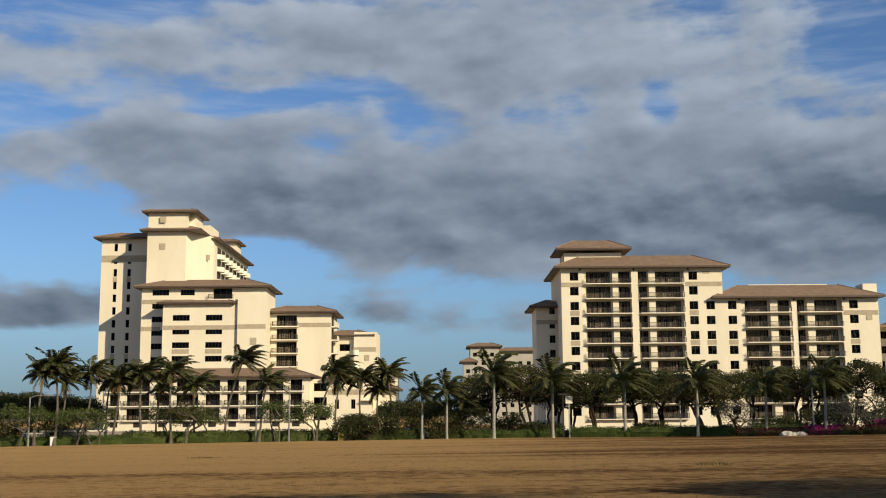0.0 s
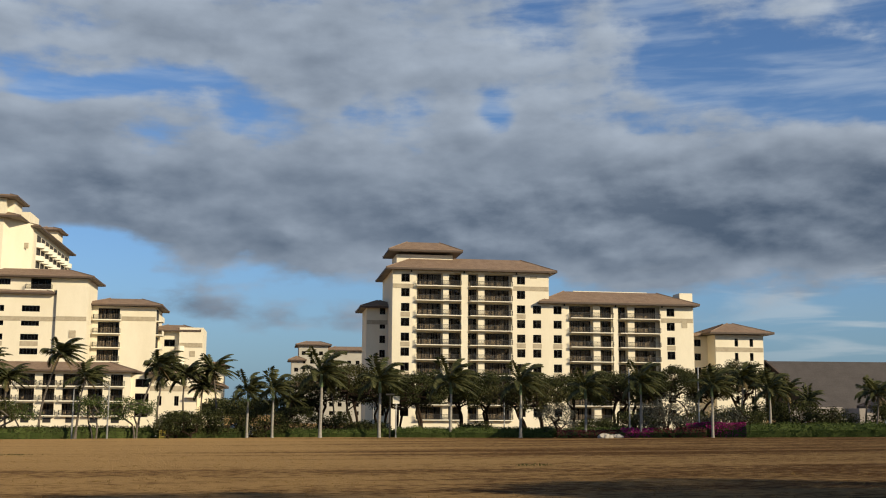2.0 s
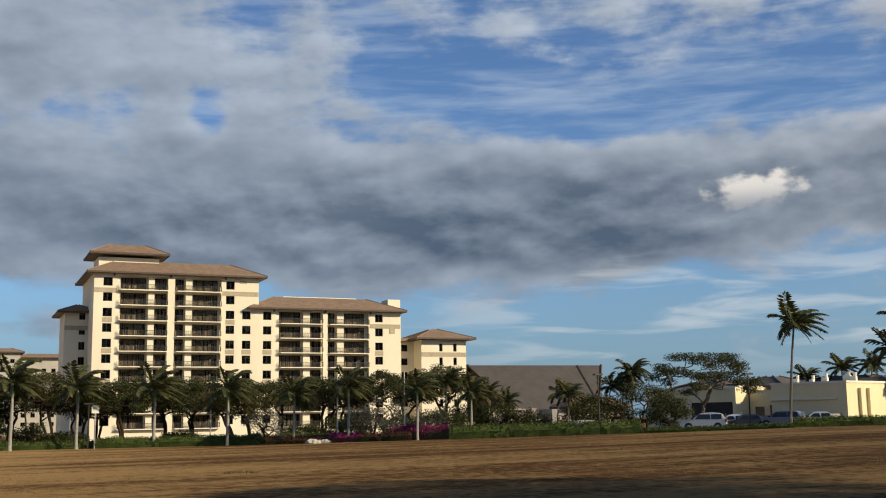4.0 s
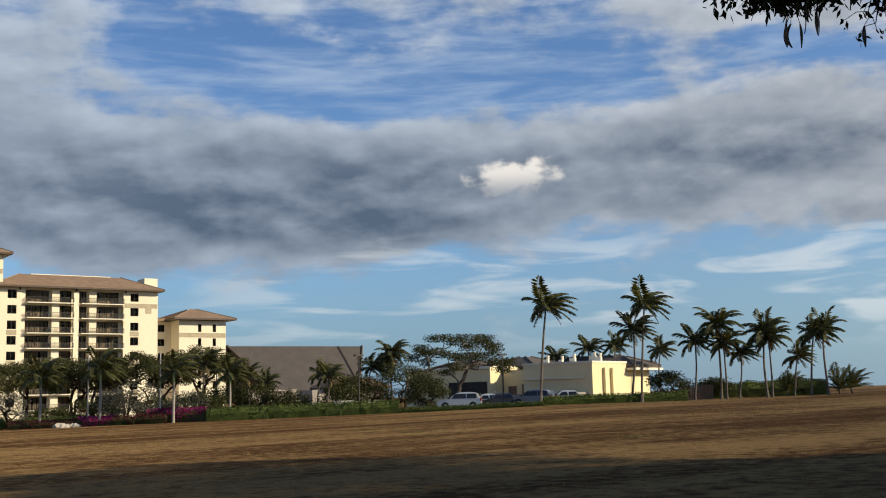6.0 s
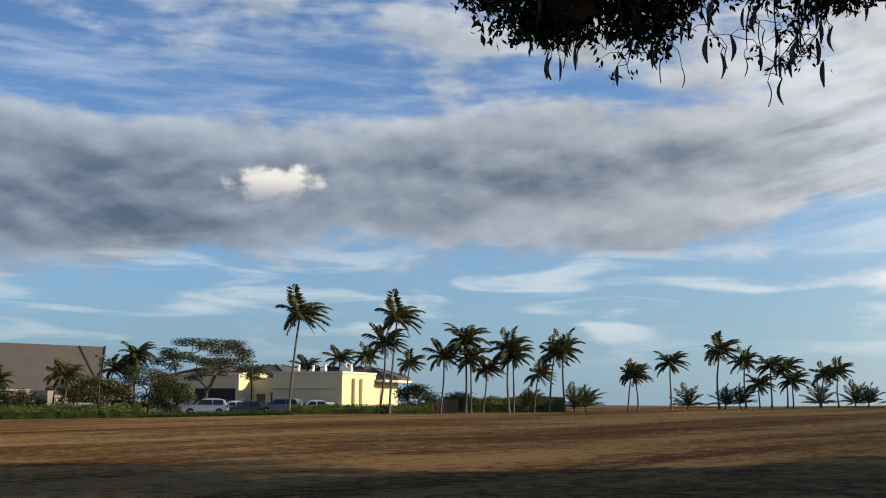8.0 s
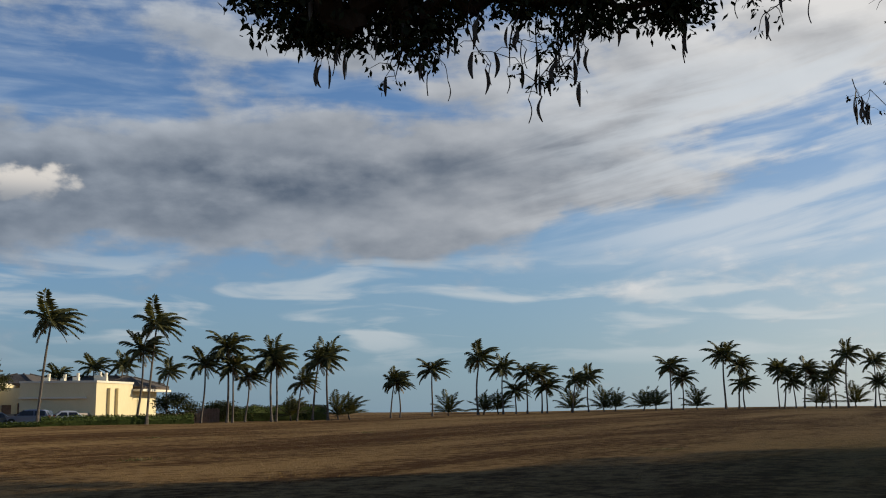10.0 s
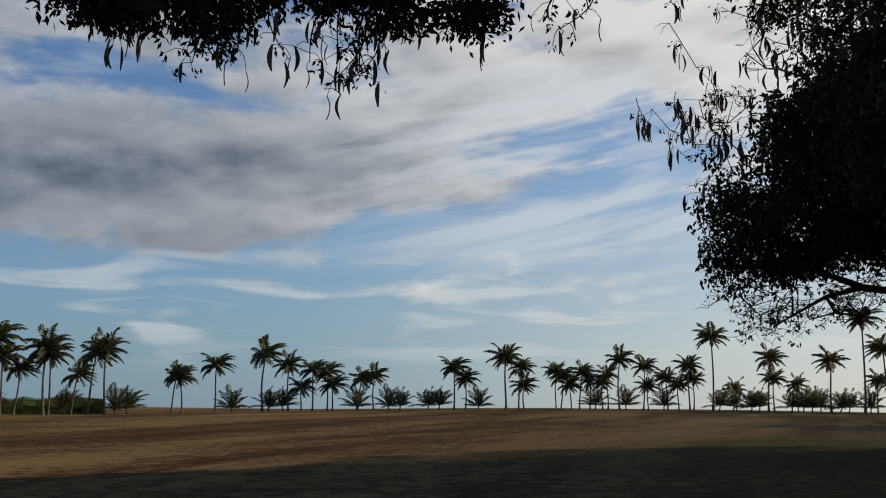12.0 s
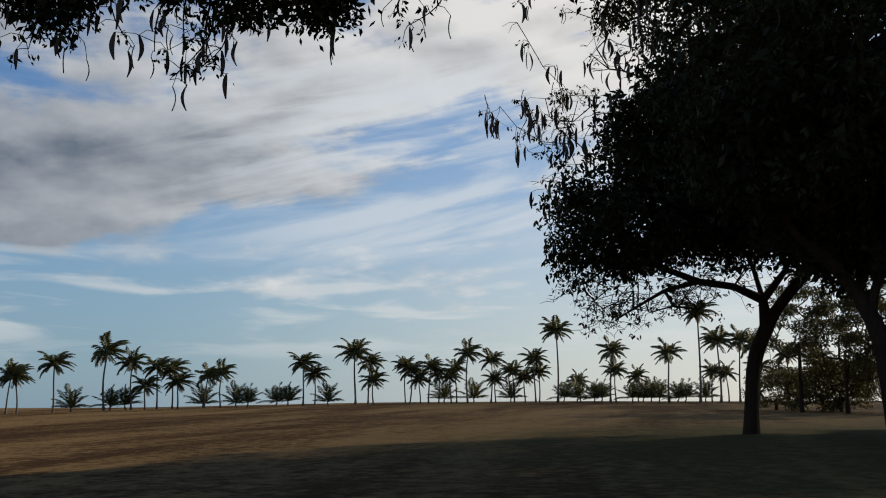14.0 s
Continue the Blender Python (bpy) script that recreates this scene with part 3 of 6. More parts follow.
def right_hotel():
    rng = random.Random(5)
    Y = 225.0
    o = (57.0, Y, -1.5)
    hotel = thing("hotel_building", o, "ten-storey cream stucco hotel with brown tile roofs", "building", "hotel buildings")
    H1, H2 = 31.2, 24.85
    lows, tops = range(0, 10), range(0, 8)
    # bays: (x0, x1) of sliding doors
    A, B = ((29.4, 34.3), (36.0, 38.35)), ((39.75, 41.8), (43.6, 48.7))
    C, D = ((61.6, 66.3), (68.4, 70.8)), ((71.9, 73.9), (75.8, 80.6))
    holes_main, holes_wing, holes_link = [], [], []
    sq = []
    for i in lows:
        z = storey(i)
        for x in (26.75, 51.05):
            sq.append((x, z + 0.75, 1.75, 1.7))
            holes_main.append((x - 0.875, x + 0.875, z + 0.75, z + 2.45))
        holes_main += [(28.6, 38.4, z + 0.1, z + 2.78), (39.7, 49.2, z + 0.1, z + 2.78)]
    for i in tops:
        z = storey(i)
        for x in (54.45, 58.85, 83.55):
            sq.append((x, z + 0.75, 1.75, 1.7))
        holes_main.append((54.45 - 0.875, 54.45 + 0.875, z + 0.75, z + 2.45))
        holes_wing += [(x - 0.875, x + 0.875, z + 0.75, z + 2.45) for x in (58.85, 83.55)]
        holes_wing += [(60.6, 70.85, z + 0.1, z + 2.78), (71.8, 81.2, z + 0.1, z + 2.78)]
    part("wall", Geo().wall(24.1, 57.0, Y, Y + 0.4, -1.5, H1, holes_main), STUCCO, hotel, "cream stucco front wall", o)
    part("wall", Geo().wall(57.0, 88.6, Y, Y + 0.4, -1.5, H2, holes_wing), STUCCO, hotel, "cream stucco front wall", o)
    for side in ((24.1, 24.5, Y + 0.4, Y + 21, -1.5, H1), (24.5, 56.6, Y + 20.6, Y + 21, -1.5, H1), (56.6, 57.0, Y + 0.4, Y + 21, H2 - 1, H1), (88.2, 88.6, Y + 0.4, Y + 19, -1.5, H2), (57.0, 88.2, Y + 18.6, Y + 19, -1.5, H2)):
        part("wall", Geo().box(*side), STUCCO, hotel, "", o)
    # dark sheet behind the windows, in place of unlit rooms
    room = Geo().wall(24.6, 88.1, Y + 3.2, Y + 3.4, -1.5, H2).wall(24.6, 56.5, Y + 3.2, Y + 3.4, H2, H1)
    part("inner_wall", room, ROOM_SHADE, hotel, "", o)
    # loggia back walls with door openings, and the piers between
    for x0, x1, bays, fl in ((28.6, 38.4, A, lows), (39.7, 49.2, B, lows), (60.6, 70.85, C, tops), (71.8, 81.2, D, tops)):
        hs = [(a, b, storey(i) + 0.1, storey(i) + 2.62) for a, b in bays for i in fl]
        part("wall", Geo().wall(x0 - 0.4, x1 + 0.4, Y + 1.4, Y + 1.6, -1.5, storey(fl[-1]) + 3.0, hs), STUCCO, hotel, "", o)
        loggias(hotel, o, bays, Y, fl, rng, x0 + (0.4 if x0 < 60 or x0 > 70 else 0.9), x1)
    for a, b, top in ((34.6, 35.8, H1), (42.0, 43.3, H1), (28.6, 29.1, H1), (66.6, 68.1, H2), (74.1, 75.6, H2), (60.6, 61.4, H2)):
        part("pier", Geo().box(a, b, Y + 0.15, Y + 1.4, -1.5, top - 0.25), STUCCO, hotel, "", o)
    for a, b, top in ((38.35, 39.75, H1), (70.8, 71.85, H2)):
        part("pilaster", Geo().box(a, b, Y - 0.35, Y - 0.003, -1.5, top - 0.6), STUCCO, hotel, "tall plain cream pilaster", o)
    for x, z, w, h in sq:
        window(hotel, o, x, Y + 0.18, z, w, h, 2)
    for i, (x0, x1) in ((9, (24.15, 28.5)), (9, (49.4, 56.95)), (7, (81.4, 88.5))):
        band(hotel, o, x0, x1, Y, storey(i) - 0.55)
    for i in (1, 3, 5, 7):
        for x in (26.75, 51.05, 54.45, 58.85, 83.55):
            if i < 7 or x < 52:
                band(hotel, o, x - 0.95, x + 0.95, Y, storey(i) - 0.35, 0.95)
    for x, z in ((86.6, storey(6) + 1.4), (86.6, storey(2) + 1.4)):
        part("shutter", Geo().box(x - 0.6, x + 0.6, Y - 0.08, Y - 0.003, z, z + 1.7), BAND, hotel, "tan louvred shutter", o)
    part("sign_plate", Geo().box(53.0, 54.5, Y - 0.06, Y - 0.003, 30.0, 30.5), BAND, hotel, "", o)
    hip_roof(hotel, o, 24.1, 57.0, Y, Y + 21, H1, 3.0, 1.5, pitch=0.46)
    hip_roof(hotel, o, 56.2, 88.0, Y + 0.1, Y + 18.5, H2, 3.0, 1.6, pitch=0.42)
    part("ridge_cap", Geo().box(64.0, 80.5, Y + 6.2, Y + 6.5, H2 + 3.25, H2 + 3.5), SLAB, hotel, "pale ridge flashing", o)
    # rooftop rooms
    pent = Geo().wall(25.3, 37.2, Y + 4, Y + 4.3, 32.2, 35.0).box(25.3, 25.6, Y + 4.3, Y + 13, 32.2, 35.0).box(36.9, 37.2, Y + 4.3, Y + 13, 32.2, 35.0).box(25.6, 36.9, Y + 12.7, Y + 13, 32.2, 35.0)
    part("rooftop_room", pent, STUCCO, hotel, "cream rooftop plant room", o)
    hip_roof(hotel, o, 25.3, 37.2, Y + 4, Y + 13, 35.5, 2.2, 1.9, pitch=0.5)
    part("roof_parapet", Geo().box(86.4, 89.3, Y + 2, Y + 6, 25.0, 27.9), STUCCO, hotel, "", o)
    # recessed link and end pavilion
    lw = [(x - 0.75, x + 0.75, storey(i) + 0.9, storey(i) + 2.4) for i in range(0, 6) for x in (91.2,)]
    part("wall", Geo().wall(88.6, 94.0, Y + 4.5, Y + 4.9, -1.5, 18.9, lw), STUCCO, hotel, "", o)
    for h in lw:
        window(hotel, o, (h[0] + h[1]) / 2, Y + 4.7, h[2], 1.5, 1.5, 2)
    pw = [(x - 0.4, x + 0.4, storey(i) + 0.7, storey(i) + 2.4) for i in range(0, 6) for x in (98.1, 101.5)]
    part("wall", Geo().wall(93.4, 104.2, Y, Y + 0.4, -1.5, 19.0, pw), STUCCO, hotel, "cream pavilion wall", o)
    for x0, x1, y0, y1 in ((93.4, 93.8, Y + 0.4, Y + 12), (103.8, 104.2, Y + 0.4, Y + 12), (93.8, 103.8, Y + 11.6, Y + 12)):
        part("wall", Geo().box(x0, x1, y0, y1, -1.5, 19.0), STUCCO, hotel, "", o)
    part("inner_wall", Geo().box(89, 103.6, Y + 6, Y + 6.2, -1.5, 18.9), ROOM_SHADE, hotel, "", o)
    for h in pw:
        window(hotel, o, (h[0] + h[1]) / 2, Y + 0.18, h[2], 0.8, 1.7, 1)
    band(hotel, o, 93.45, 104.15, Y, storey(5) - 0.45, 0.95)
    hip_roof(hotel, o, 93.4, 104.2, Y, Y + 12, 19.1, 2.4, 1.8, pitch=0.36)
    part("roof", Geo().box(88.8, 91.5, Y + 3, Y + 15, 18.9, 19.5), ROOF, hotel, "", o)
    # far left return wing, in shade
    part("wall", Geo().wall(19.6, 24.1, Y + 9, Y + 9.4, -1.5, 24.0, [(22.4, 23.6, storey(i) + 0.8, storey(i) + 2.4) for i in range(0, 8)]), STUCCO, hotel, "", o)
    part("wall", Geo().box(19.6, 20.0, Y + 9.4, Y + 20, -1.5, 24.0), STUCCO, hotel, "", o)
    for i in range(0, 8):
        window(hotel, o, 23.0, Y + 9.2, storey(i) + 0.8, 1.2, 1.6, 2)
    part("inner_wall", Geo().box(20.2, 24.0, Y + 12, Y + 12.2, -1.5, 23.8), ROOM_SHADE, hotel, "", o)
    band(hotel, o, 19.65, 24.05, Y + 9, storey(6) + 1.7, 0.9)
    hip_roof(hotel, o, 19.6, 25.0, Y + 9, Y + 20, 24.0, 1.6, 1.5)
    # downlights under the eaves
    for x in (27.9, 38.9, 50.0):
        part("eave_lamp", Geo().tube([(x, Y - 0.5, H1 - 0.5), (x, Y - 0.5, H1 - 0.05)], [0.2, 0.14], 8), BRONZE, hotel, "", o)
    for x in (60.2, 71.3, 81.5):
        part("eave_lamp", Geo().tube([(x, Y - 0.5, H2 - 0.5), (x, Y - 0.5, H2 - 0.05)], [0.2, 0.14], 8), BRONZE, hotel, "", o)


def left_hotel():
    rng = random.Random(9)
    o = (-50.0, 250.0, -1.5)
    hotel = thing("hotel_building", o, "stepped cream stucco hotel with a tall tower and brown roofs", "building", "hotel buildings")

    def block(x0, x1, y0, y1, z0, z1, holes=(), label=""):
        part("wall", Geo().wall(x0, x1, y0, y0 + 0.4, z0, z1, holes), STUCCO, hotel, label, o)
        for side in ((x0, x0 + 0.4, y0 + 0.4, y1), (x1 - 0.4, x1, y0 + 0.4, y1), (x0 + 0.4, x1 - 0.4, y1 - 0.4, y1)):
            part("wall", Geo().box(*side, z0, z1), STUCCO, hotel, "", o)
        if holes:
            # near-black sheet gives the windows their unlit depth
            part("inner_wall", Geo().box(x0 + 0.5, x1 - 0.5, y0 + 2.6, y0 + 2.8, z0, z1 - 0.2), ROOM_SHADE, hotel, "", o)

    def fit(x0, y0, hs, bars=2):
        for h in hs:
            window(hotel, o, (h[0] + h[1]) / 2, y0 + 0.18, h[2], h[1] - h[0], h[3] - h[2], bars)

    # tall left wing
    Y = 262.0
    hs = [(x - 0.42, x + 0.42, storey(i) + 0.9, storey(i) + 2.7) for i in range(1, 14) for x in (-78.2, -74.9)]
    block(-81.6, -68.0, Y, Y + 14, -1.5, 43.95, hs, "cream tower wall with small windows")
    fit(0, Y, hs, 1)
    band(hotel, o, -81.6, -68.0, Y, 38.4, 1.6)
    for i in (11, 5, 3):
        for x in (-78.2, -74.9):
            band(hotel, o, x - 0.5, x + 0.5, Y, storey(i) - 0.4, 1.1)
    hip_roof(hotel, o, -81.6, -66.0, Y, Y + 14, 44.0, 1.8, 1.6)
    # main tower: projecting front, side slab running back
    Y = 254.0
    block(-68.6, -59.6, Y, Y + 9, 20.0, 44.4, (), "plain cream tower front")
    block(-68.6, -54.8, Y + 9.0, Y + 54, 10.0, 44.4)
    ang = Geo()
    for z0, z1 in ((20.0, 44.4),):
        ang.quad((-59.6, Y, z0), (-54.9, Y + 8.4, z0), (-54.9, Y + 8.4, z1), (-59.6, Y, z1))
        ang.quad((-54.9, Y + 8.4, z0), (-54.9, Y + 9.2, z0), (-54.9, Y + 9.2, z1), (-54.9, Y + 8.4, z1))
        ang.quad((-59.6, Y, z1), (-54.9, Y + 8.4, z1), (-59.6, Y + 8.4, z1))
    part("angled_wall", ang, STUCCO, hotel, "angled sunlit tower wall", o)
    band(hotel, o, -58.6, -55.3, Y + 6.0, 38.4, 1.3)
    for z in (46.5, 40.2):
        part("vent", Geo().box(-65.8, -64.4, Y - 0.1, Y - 0.003, z, z + 1.4), BAND, hotel, "square tan vent grille", o)
    hip_roof(hotel, o, -68.6, -57.2, Y, Y + 10, 44.4, 1.2, 1.5)
    hip_roof(hotel, o, -68.6, -54.8, Y + 9, Y + 54, 43.7, 2.0, 1.5)
    block(-68.6, -59.4, Y + 0.4, Y + 10, 44.6, 48.85, (), "tower lantern storey")
    part("angled_wall", Geo().box(-59.4, -58.0, Y + 2.5, Y + 10, 44.6, 48.85), STUCCO, hotel, "", o)
    hip_roof(hotel, o, -68.6, -58.0, Y + 0.4, Y + 10, 48.9, 0.7, 1.3)
    block(-60.0, -57.0, Y + 14, Y + 24, 44.0, 48.2)
    block(-60.0, -55.5, Y + 40, Y + 47, 44.0, 48.0)
    hip_roof(hotel, o, -60.0, -55.5, Y + 40, Y + 47, 48.0, 0.9, 1.2)
    # curved balconies along the side slab
    for i in range(10, 15):
        z = storey(i) - 0.3
        if z > 42:
            continue
        for k in range(8):
            y = Y + 12 + k * 5.1
            sl = Geo()
            n = 8
            ring = [(-54.8 + 1.5 * math.sin(math.pi * s / n), y + 4.4 * s / n) for s in range(n + 1)]
            for zz, flip in ((z + 0.95, 0), (z - 0.2, 1)):
                pts = [(x, yy, zz) for x, yy in ring]
                sl.quad(*(pts[::-1] if flip else pts))
            for s in range(n):
                (xa, ya), (xb, yb) = ring[s], ring[s + 1]
                sl.quad((xa, ya, z - 0.2), (xb, yb, z - 0.2), (xb, yb, z + 0.95), (xa, ya, z + 0.95))
            part("balcony", sl, SLAB, hotel, "rounded cream balcony", o)
            # no hole here: a dark sheet on the wall paints the recess's shade
            part("opening", Geo().box(-54.79, -54.7, y + 0.2, y + 4.2, z + 0.96, z + 2.7), ROOM_SHADE, hotel, "", o)
    # middle block
    Y = 250.0
    rows = lambda a, b: [storey(i) + 0.2 for i in range(a, b)]
    hs = [(xa, xb, z + 0.85, z + 2.15) for z in rows(0, 10) for xa, xb in ((-66.0, -62.2), )] + [(-59.6, -56.4, z + 0.85, z + 2.15) for z in rows(8, 10)]
    lg = [(-52.2, -47.9, storey(i) + 0.1, storey(i) + 2.6) for i in (8, 9)]
    block(-68.4, -40.2, Y, Y + 14, -1.5, 30.65, hs + lg, "cream front with strip windows")
    fit(0, Y, hs, 5)
    for i in (8, 9):
        z = storey(i)
        window(hotel, o, -50.05, Y + 0.9, z + 0.12, 4.2, 2.45, 3)
        sb = part("balcony", Geo().box(-53.2, -47.5, Y - 1.0, Y + 0.9, z - 0.16, z + 0.1), SLAB, hotel, "cream balcony slab", o)
        railing(sb, o, -53.1, -47.6, Y - 0.95, Y - 0.02, z + 0.1)
    band(hotel, o, -68.3, -56.3, Y, storey(9) - 0.85, 0.95)
    band(hotel, o, -47.2, -40.3, Y, storey(9) - 0.85, 0.95)
    band(hotel, o, -68.3, -64.0, Y, storey(7) - 0.9, 0.95)
    hip_roof(hotel, o, -68.4, -40.2, Y, Y + 14, 30.7, 2.2, 1.5)
    # projecting bay
    Y = 246.5
    hs = [(xa, xb, z + 0.85, z + 2.15) for z in rows(2, 8) for xa, xb in ((-60.4, -56.6), (-53.0, -49.3))]
    block(-62.6, -45.5, Y, Y + 4, -1.5, 26.7, hs, "projecting cream bay with strip windows")
    fit(0, Y, hs, 5)
    band(hotel, o, -62.5, -45.6, Y, storey(7) - 0.95, 0.95)
    for i in (5, 3):
        for xa, xb in ((-60.4, -56.6), (-53.0, -49.3)):
            band(hotel, o, xa, xb, Y, storey(i) - 0.2, 1.0)
    hip_roof(hotel, o, -62.6, -47.5, Y, Y + 4, 26.7, 0.6, 1.2)
    block(-45.8, -39.4, Y - 0.8, Y + 5, -1.5, 28.6, (), "plain cream corner bay")
    band(hotel, o, -45.7, -39.5, Y - 0.8, storey(7) - 0.85, 0.95)
    part("vent", Geo().box(-42.9, -41.5, Y - 0.9, Y - 0.803, 17.4, 19.0), BAND, hotel, "square tan vent grille", o)
    # stepped right block
    Y = 252.0
    lg = [(-38.0, -33.4, storey(i) + 0.1, storey(i) + 2.6) for i in range(3, 8)]
    block(-39.7, -25.6, Y, Y + 14, -1.5, 24.9, lg, "cream stepped block with stacked balconies")
    for i in range(3, 8):
        z = storey(i)
        window(hotel, o, -35.7, Y + 0.7, z + 0.12, 4.5, 2.45, 4)
        curtain(hotel, o, -35.7, Y + 1.0, z + 0.15, 4.2, 2.3, rng)
        sb = part("balcony", Geo().box(-39.0, -33.0, Y - 1.1, Y + 0.7, z - 0.16, z + 0.1), SLAB, hotel, "cream balcony slab", o)
        railing(sb, o, -38.9, -33.1, Y - 1.05, Y - 0.02, z + 0.1)
    band(hotel, o, -33.0, -25.7, Y, storey(7) - 0.1, 0.95)
    hip_roof(hotel, o, -39.7, -25.6, Y, Y + 14, 25.0, 1.7, 1.5)
    for i in range(3, 8):
        z = storey(i)
        part("balcony", Geo().box(-25.6, -24.2, Y + 0.8, Y + 5, z - 0.16, z + 0.1).box(-24.3, -24.2, Y + 0.8, Y + 5, z + 0.1, z + 0.95), SLAB, hotel, "", o)
        # flat dark sheet on the side wall, painted as a shaded recess
        part("opening", Geo().box(-25.59, -25.5, Y + 1, Y + 5, z + 0.12, z + 2.6), ROOM_SHADE, hotel, "", o)
    # end block
    Y = 258.0
    hs = [(-24.2, -21.8, storey(i) + 0.8, storey(i) + 2.4) for i in range(2, 6)]
    block(-26.5, -20.6, Y, Y + 10, -1.5, 20.0, hs)
    fit(0, Y, hs, 2)
    hip_roof(hotel, o, -26.5, -17.4, Y, Y + 12, 20.0, 1.4, 1.4)
    block(-20.8, -15.5, Y - 1.2, Y + 12, -1.5, 20.9, (), "plain cream end wall")
    band(hotel, o, -20.7, -15.6, Y - 1.2, storey(5) + 0.6, 1.0)
    part("vent", Geo().box(-18.4, -17.2, Y - 1.28, Y - 1.203, 14.3, 15.6), BAND, hotel, "", o)
    for i in range(3, 6):
        z = storey(i)
        n = 8
        sl = Geo()
        ring = [(-21.5 + 1.9 * s / n, Y - 1.2 - 0.9 * math.sin(math.pi * s / n)) for s in range(n + 1)]
        sl.quad(*[(x, y, z + 0.9) for x, y in ring])
        for s in range(n):
            (xa, ya), (xb, yb) = ring[s], ring[s + 1]
            sl.quad((xa, ya, z - 0.2), (xb, yb, z - 0.2), (xb, yb, z + 0.9), (xa, ya, z + 0.9))
        part("balcony", sl, SLAB, hotel, "rounded cream balcony", o)
    block(-15.5, -11.0, Y + 8, Y + 16, -1.5, 12.4, [(-14.6, -13.2, 8.5, 10.0)])
    hip_roof(hotel, o, -15.5, -11.0, Y + 8, Y + 16, 12.4, 1.0, 1.0)
    # podium: three storeys of columns and balconies
    Y = 238.0
    base, lv = -1.3, (1.0, 4.0, 7.0)
    xs = [-72.0, -68.4, -62.0, -57.8, -51.6, -47.0, -43.0, -38.0, -33.5, -29.5]
    holes = [(a + 0.75, b - 0.75, z + 0.1, z + 2.5) for z in lv for a, b in zip(xs, xs[1:])]
    part("podium_wall", Geo().wall(-72.4, -28.8, Y, Y + 0.5, base, 10.0, holes), STUCCO, hotel, "cream podium with square columns", o)
    for x in (-29.2, -72.4):
        part("podium_wall", Geo().box(x, x + 0.4, Y + 0.5, Y + 9, base, 10.0), STUCCO, hotel, "", o)
    part("inner_wall", Geo().box(-72, -29.2, Y + 3.0, Y + 3.2, base, 9.8), ROOM_SHADE, hotel, "", o)
    for a, b in zip(xs, xs[1:]):
        for z in lv:
            window(hotel, o, (a + b) / 2, Y + 1.8, z + 0.12, b - a - 1.5, 2.4, 3)
            curtain(hotel, o, (a + b) / 2, Y + 2.1, z + 0.15, b - a - 1.8, 2.2, rng)
            sb = part("balcony", Geo().box(a + 0.3, b - 0.3, Y - 0.9, Y + 1.8, z - 0.15, z + 0.1), SLAB, hotel, "", o)
            railing(sb, o, a + 0.35, b - 0.35, Y - 0.85, Y - 0.02, z + 0.1)
        part("roof_vent", Geo().box((a + b) / 2 - 0.8, (a + b) / 2 + 0.8, Y - 0.04, Y - 0.003, base + 0.9, base + 1.9), BRONZE, hotel, "", o)
    hip_roof(hotel, o, -72.4, -28.8, Y, Y + 11, 10.0, 1.9, 1.4, pitch=0.3)
    # low garden annex on the right
    Y = 240.0
    hs = [(x - 0.45, x + 0.45, 3.2, 5.2) for x in (-23.0, -19.5)] + [(-28.0, -25.2, z, z + 1.7) for z in (0.8, 4.0, 7.0)]
    block(-28.8, -15.4, Y, Y + 12, -1.3, 9.6, hs, "low cream annex")
    fit(0, Y, hs, 2)
    band(hotel, o, -25.0, -15.5, Y, 6.2, 1.1)
    hip_roof(hotel, o, -24.5, -15.4, Y, Y + 12, 9.6, 1.5, 1.4)
    block(-15.4, -11.0, Y + 4, Y + 14, -1.3, 7.2, [(-14.5, -12.0, 1.5, 3.8)])
    hip_roof(hotel, o, -15.4, -11.0, Y + 4, Y + 14, 7.2, 1.4, 1.6)
    part("awning", Geo().box(-17.5, -12.8, Y - 1.4, Y + 1.0, 4.9, 5.1), SLAB, hotel, "", o)


def far_hotel():
    Y = 400.0
    o = (20.0, Y, -1.5)
    hotel = thing("hotel_building", o, "distant cream hotel behind the palm trees", "building", "hotel buildings")
    for x0, x1, y0, y1, z1 in ((7.0, 11.0, Y, Y + 12, 20.5), (9.6, 20.0, Y + 3, Y + 18, 26.2), (20.0, 44.0, Y + 6, Y + 18, 24.6), (6.0, 20.0, Y - 10, Y - 1, 11.0)):
        hs = [(x + 0.6, x + 2.0, z + 0.9, z + 2.3) for x in np.arange(x0 + 0.4, x1 - 2.2, 3.1).tolist() for z in np.arange(0.5, z1 - 3, 3.04).tolist()]
        # cream walls painted grey to read as unlit
        part("wall", Geo().wall(x0, x1, y0, y0 + 0.4, -1.5, z1, hs), SHADED_STUCCO, hotel, "", o)
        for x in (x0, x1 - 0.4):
            part("wall", Geo().box(x, x + 0.4, y0 + 0.4, y1, -1.5, z1), SHADED_STUCCO, hotel, "", o)
        part("inner_wall", Geo().box(x0 + 0.4, x1 - 0.4, y0 + 1.5, y0 + 1.7, -1.5, z1 - 0.2), ROOM_SHADE, hotel, "", o)
        for h in hs:
            window(hotel, o, (h[0] + h[1]) / 2, y0 + 0.18, h[2], 1.4, 1.4, 2)
        hip_roof(hotel, o, x0, x1, y0, y1, z1, 1.4, 1.3)


